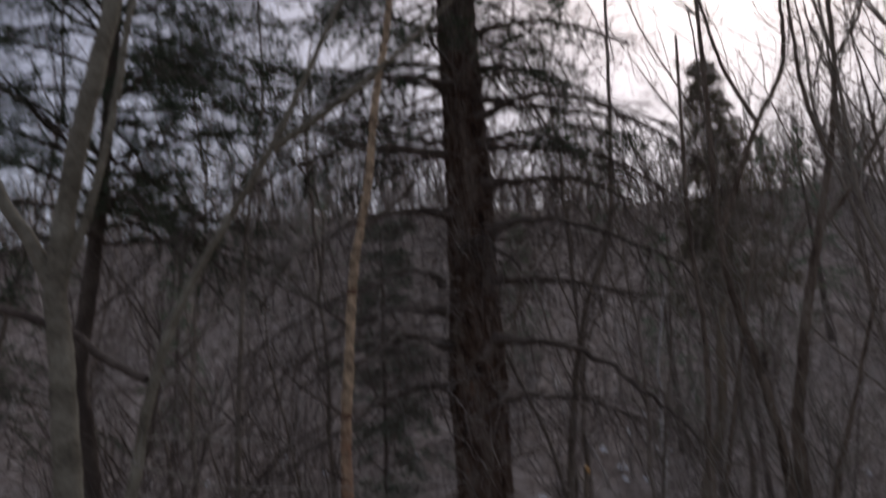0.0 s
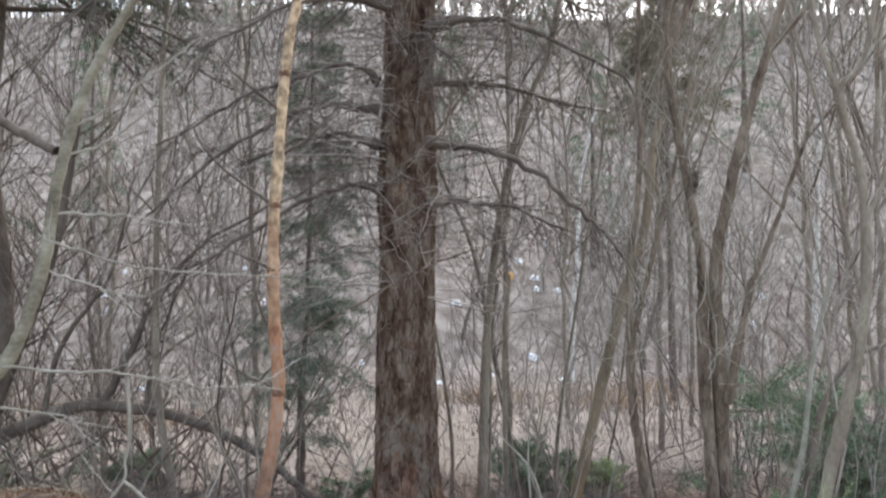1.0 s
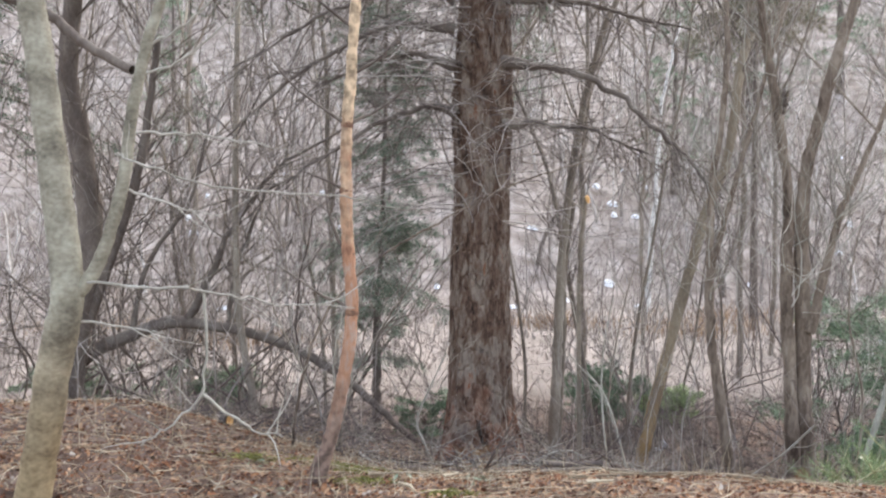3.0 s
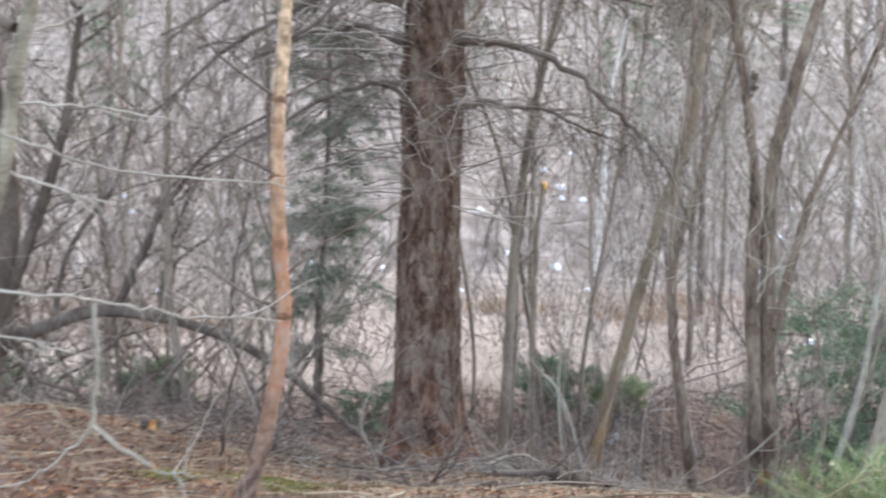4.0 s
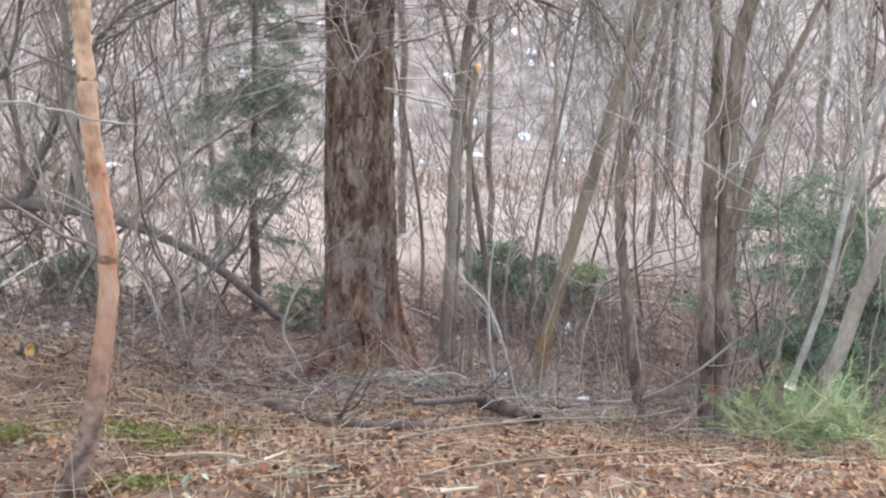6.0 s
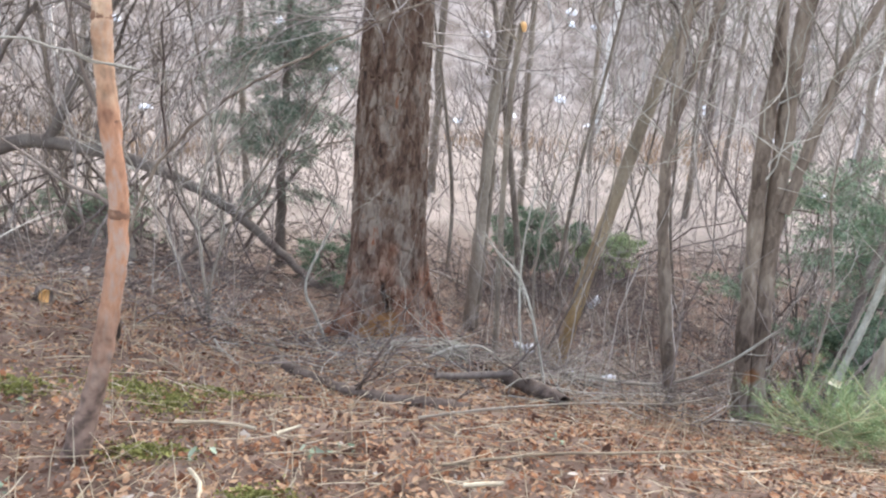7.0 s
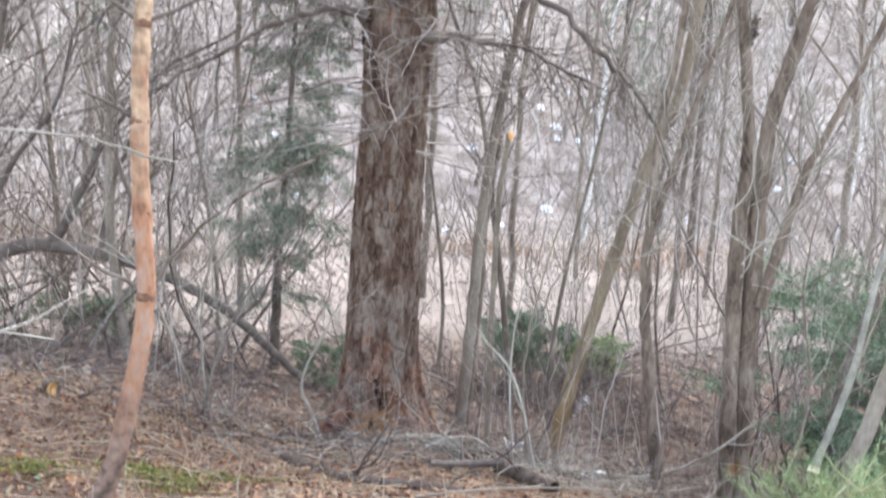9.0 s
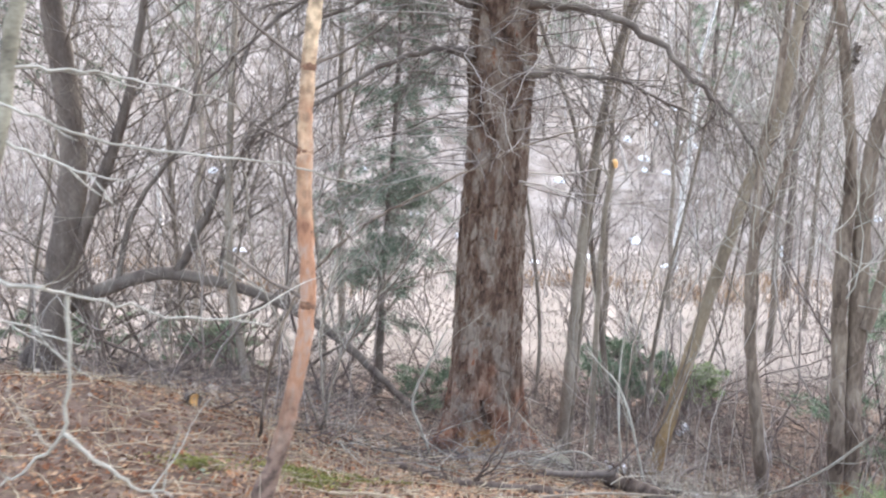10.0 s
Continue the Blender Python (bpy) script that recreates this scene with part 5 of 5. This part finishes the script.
build_thicket()
build_canes()
build_brushwood()
build_far_brush()
build_grass("marsh_grass", "pale dry marsh grass in the flat", DRY_GRASS, [(x, y, 2.2, 1.6) for x in range(-10, 14, 3) for y in (16, 19, 22, 25)], 15000, 5, 0.11)
build_grass("rusty_bracken", "rusty dead bracken in the marsh", RUST_GRASS, [(5.6, 19.2, 0.8, 0.8), (2.4, 21, 1.0, 0.5), (-4.5, 18, 1.2, 0.6), (7.5, 22, 1.0, 0.7), (-8.0, 21, 1.4, 0.6)], 1500, 6, 0.38)
conifer("olive_larch", "tall narrow olive-brown conifer beyond the marsh", 7.1, 20, 13.0, 3.3, 71, LARCH, 0.52, 130, 0.2, 0.008, 20, 9, girth=0.008)
for fx, fy, fh, fr, fs in ((9.5, 36, 10, 2.4, 72), (14.0, 40, 11, 2.6, 73), (4.0, 42, 9, 2.4, 74), (-12, 38, 10, 2.5, 75), (20, 44, 12, 2.8, 76), (24, 58, 9, 2.4, 77), (13, 62, 8, 2.4, 78), (34, 66, 9, 2.6, 79), (-9, 60, 9, 2.6, 80)):
    conifer("distant_conifer", "far dark green conifer on the hillside", fx, fy, fh, fr, fs, SHRUB_NEEDLE, 0.12, 46, 0.3, 0.012, 12, 8, "distant conifers")


def birch(x, y, h, seed):
    rng = random.Random(seed)
    t = thing("birch", "slender white-barked birch on the far side", "tree", "white birches")
    z = ground_z(x, y)
    b, fine = Build(), Build()
    line = curve([(x, y, z - 0.1), (x + 0.3, y, z + h * 0.35), (x + 0.5, y, z + h * 0.7), (x + 1.0, y, z + h)], 7, 0.02, rng)
    b.tube(line, np.linspace(0.09, 0.03, len(line)), 8)
    part("trunk", b, BIRCH, t)
    for k in range(16):
        j = rng.randrange(6, len(line) - 1)
        sprout(fine, rng, line[j], (rng.gauss(0, 1), rng.gauss(0, 1), 0.8), rng.uniform(0.8, 2.0), 0.02, 1, 0.1, 0.3, 4)
    part("twig_spray", fine, HAZY_TWIG, t, kind="stuff")


birch(9.4, 18, 9.0, 1)
birch(5.5, 24, 8.0, 2)


def snow_patch(x, y, rx, ry, seed):
    b = Build()
    n = 18
    z = ground_z(x, y)
    v = [(x, y, z + 0.1)]
    for ring, lift in ((0.55, 0.09), (1.0, -0.05)):
        for i in range(n):
            a = 2 * math.pi * i / n
            k = ring * (1 + 0.35 * noise.noise((math.cos(a) * 1.5 + seed, math.sin(a) * 1.5, seed)))
            px, py = x + rx * k * math.cos(a), y + ry * k * math.sin(a)
            v.append((px, py, ground_z(px, py) + lift))
    b.add(v, [(1 + i, 1 + n + i, 1 + n + (i + 1) % n, 1 + (i + 1) % n) for i in range(n)])
    b.f.append(np.array([[1 + i for i in range(n)]]))
    tagged(part("snow_patch", b, SNOW), "old patch of snow among far brush", "snow", "snow patches")


snow_rng = random.Random(12)
for i in range(34):
    snow_y = snow_rng.uniform(30, 39)
    snow_patch(snow_rng.uniform(-0.32, 0.5) * snow_y, snow_y, snow_rng.uniform(0.08, 0.28), snow_rng.uniform(0.08, 0.2), i * 1.7)

for ice_x, ice_y, ice_r in ((5.8, 25.5, 0.30), (7.6, 15.6, 0.2), (1.9, 25.0, 0.2), (8.9, 17.5, 0.2), (10.5, 24.0, 0.3), (3.6, 26.5, 0.22), (-6.5, 25.0, 0.25)):
    snow_patch(ice_x, ice_y, ice_r, ice_r * 0.6, ice_x)


# ---- leaf litter ----
def height_grid():
    xs, ys = np.arange(-8, 8.01, 0.1), np.arange(1.0, 12.01, 0.1)
    return np.array([[ground_z(x, y) for x in xs] for y in ys])


HEIGHTS = height_grid()


def heights(x, y):
    u, v = np.clip((x + 8) / 0.1, 0, 158.9), np.clip((y - 1) / 0.1, 0, 108.9)
    i, j = u.astype(int), v.astype(int)
    a, b = u - i, v - j
    return HEIGHTS[j, i] * (1 - a) * (1 - b) + HEIGHTS[j, i + 1] * a * (1 - b) + HEIGHTS[j + 1, i] * (1 - a) * b + HEIGHTS[j + 1, i + 1] * a * b


LEAF_SHAPES = (((-1, 0), (-0.3, 0.42), (0.4, 0.36), (1, 0), (0.4, -0.4), (-0.35, -0.4)),
               ((-1, 0), (-0.5, 0.75), (0.55, 0.6), (1, 0.1), (0.7, -0.6), (-0.45, -0.55)),
               ((-1, 0), (-0.2, 0.2), (0.5, 0.25), (1, 0), (0.45, -0.18), (-0.3, -0.2)))


def leaves(name, label, material, n, seed, y0, y1, power, low, high, lift=0.012, spots=()):
    rng = np.random.default_rng(seed)
    y = y0 + (y1 - y0) * rng.random(n) ** power
    x = rng.uniform(-0.66, 0.66, n) * (y + 1.2)
    if spots:
        c = np.array(spots)[rng.integers(0, len(spots), n)]
        x, y = c[:, 0] + rng.normal(0, 1, n) * c[:, 2], c[:, 1] + rng.normal(0, 1, n) * c[:, 2]
    s = rng.uniform(low, high, n) * rng.uniform(0.7, 1.2, n)
    shape = np.array(LEAF_SHAPES)[rng.integers(0, 3, n)]
    p = shape * s[:, None, None] * rng.uniform(0.75, 1.2, (n, 6, 2))
    tilt = rng.normal(0, 0.38, (n, 2))
    curl = rng.uniform(-0.2, 0.7, n)
    pz = p[..., 0] * tilt[:, :1] + p[..., 1] * tilt[:, 1:] + curl[:, None] * (abs(p[..., 1]) + 0.35 * abs(p[..., 0])) + rng.normal(0, 0.08, (n, 6)) * s[:, None]
    a = rng.uniform(0, 6.28, n)
    ca, sa = np.cos(a)[:, None], np.sin(a)[:, None]
    z0 = heights(x, y) + 0.004 + 0.45 * s * abs(tilt).max(1) + lift * rng.random(n)
    v = np.stack([x[:, None] + p[..., 0] * ca - p[..., 1] * sa, y[:, None] + p[..., 0] * sa + p[..., 1] * ca, pz + z0[:, None]], -1).reshape(-1, 3)
    i = np.arange(n)[:, None] * 6
    b = Build()
    b.add(v, np.concatenate([i + np.array([[0, 1, 2, 3]]), i + np.array([[0, 3, 4, 5]])]))
    tagged(part(name, b, material, smooth=False), label, "leaves", kind="stuff")


leaves("leaf_litter", "carpet of brown and russet fallen leaves", LEAF, 125000, 3, 2.2, 8.6, 1.4, 0.0038, 0.015)
leaves("hollow_leaves", "dull grey-brown leaves matted in the hollow", PALE_LEAF, 11000, 7, 6.4, 11.8, 1.0, 0.014, 0.036)
leaves("pale_leaves", "scattered pale grey-tan dead leaves", PALE_LEAF, 2800, 4, 2.2, 8.0, 1.3, 0.005, 0.016, 0.02)
leaves("green_leaves", "small pale green ground leaves", GREEN_LEAF, 46, 6, 2.2, 6.0, 1.3, 0.009, 0.02, 0.03, ((0.22, 3.72, 0.03), (0.89, 3.86, 0.025), (-0.2, 3.57, 0.02), (-0.85, 3.9, 0.05), (-0.66, 3.3, 0.05), (0.13, 3.68, 0.02)))


def straw():
    rng = random.Random(9)
    b = Build()
    for k in range(5200):
        y = 2.5 + 5.2 * rng.random() ** 1.4
        x = rng.uniform(-0.62, 0.62) * (y + 1.3)
        a, ln = rng.uniform(0, 6.28), rng.uniform(0.04, 0.26) * rng.uniform(0.5, 1.2)
        pts, rise, bow = [], rng.uniform(-0.06, 0.10), rng.gauss(0, 0.12)
        for s in (-0.5, -0.17, 0.17, 0.5):
            px = x + s * ln * math.cos(a) - bow * ln * (s * s) * math.sin(a)
            py = y + s * ln * math.sin(a) + bow * ln * (s * s) * math.cos(a)
            pts.append((px, py, ground_z(px, py) + 0.022 + max(-0.015, rise * (s + 0.5) * ln * 2) + 0.008 * rng.random()))
        r = rng.uniform(0.0006, 0.0022)
        b.tube(pts, [r, r, r, r * 0.7], 3)
    for k in range(420):
        x, y = rng.uniform(-2.2, 2.0), rng.uniform(3.2, 6.2)
        z, ln = ground_z(x, y), rng.uniform(0.04, 0.2)
        dx, dy = rng.gauss(0, 0.35) * ln, rng.gauss(0, 0.35) * ln
        b.tube([(x, y, z), (x + dx * 0.4, y + dy * 0.4, z + ln * 0.55), (x + dx, y + dy, z + ln)], [0.0016, 0.0012, 0.0007], 3)
    tagged(part("dry_stems", b, STRAW), "scattered pale dry stems lying on leaves", "stems", kind="stuff")


straw()
for i, pts in enumerate((((-0.36, 3.97, 0.03), (-0.2, 3.94, 0.035), (-0.08, 3.90, 0.03)), ((-0.19, 3.47, 0.03), (-0.14, 3.37, 0.035), (-0.12, 3.27, 0.03)), ((-0.01, 3.86, 0.03), (0.06, 3.93, 0.04)), ((0.55, 3.35, 0.03), (0.66, 3.36, 0.03)))):
    stick("dry_stalk", "pale dry stalk lying on leaves", on_ground(*pts), 0.0065, 0.005, 20 + i, STRAW, 0, "stalk", 6)


def moss():
    rng = np.random.default_rng(8)
    for k, (x, y, rx, ry) in enumerate(((-0.60, 4.36, 0.13, 0.11), (-0.30, 4.55, 0.13, 0.05), (-0.36, 3.66, 0.08, 0.05), (0.02, 3.33, 0.06, 0.05), (-0.95, 4.15, 0.08, 0.07), (-0.45, 4.25, 0.07, 0.10))):
        b = Build()
        n = 1700
        r, a = abs(rng.normal(0, 1.0, n)), rng.uniform(0, 6.28, n)
        px, py = x + rx * r * np.cos(a), y + ry * r * np.sin(a)
        pz = heights(px, py) + 0.012 + 0.010 * np.sin(px * 60) * np.sin(py * 70) + 0.012 * np.maximum(0, 1 - r)
        d = rng.normal(0, 0.004, (n, 3))
        up = np.stack([rng.normal(0, 0.004, n), rng.normal(0, 0.004, n), rng.uniform(0.003, 0.008, n)], 1)
        base = np.stack([px, py, pz], 1)
        b.add(np.stack([base - d, base + d, base + up + d * 0.3, base + up - d * 0.3], 1).reshape(-1, 3), np.arange(4 * n).reshape(-1, 4))
        tagged(part("moss_patch", b, MOSS, smooth=False), "yellow-green moss cushion among fallen leaves", "moss", "moss patches")


moss()
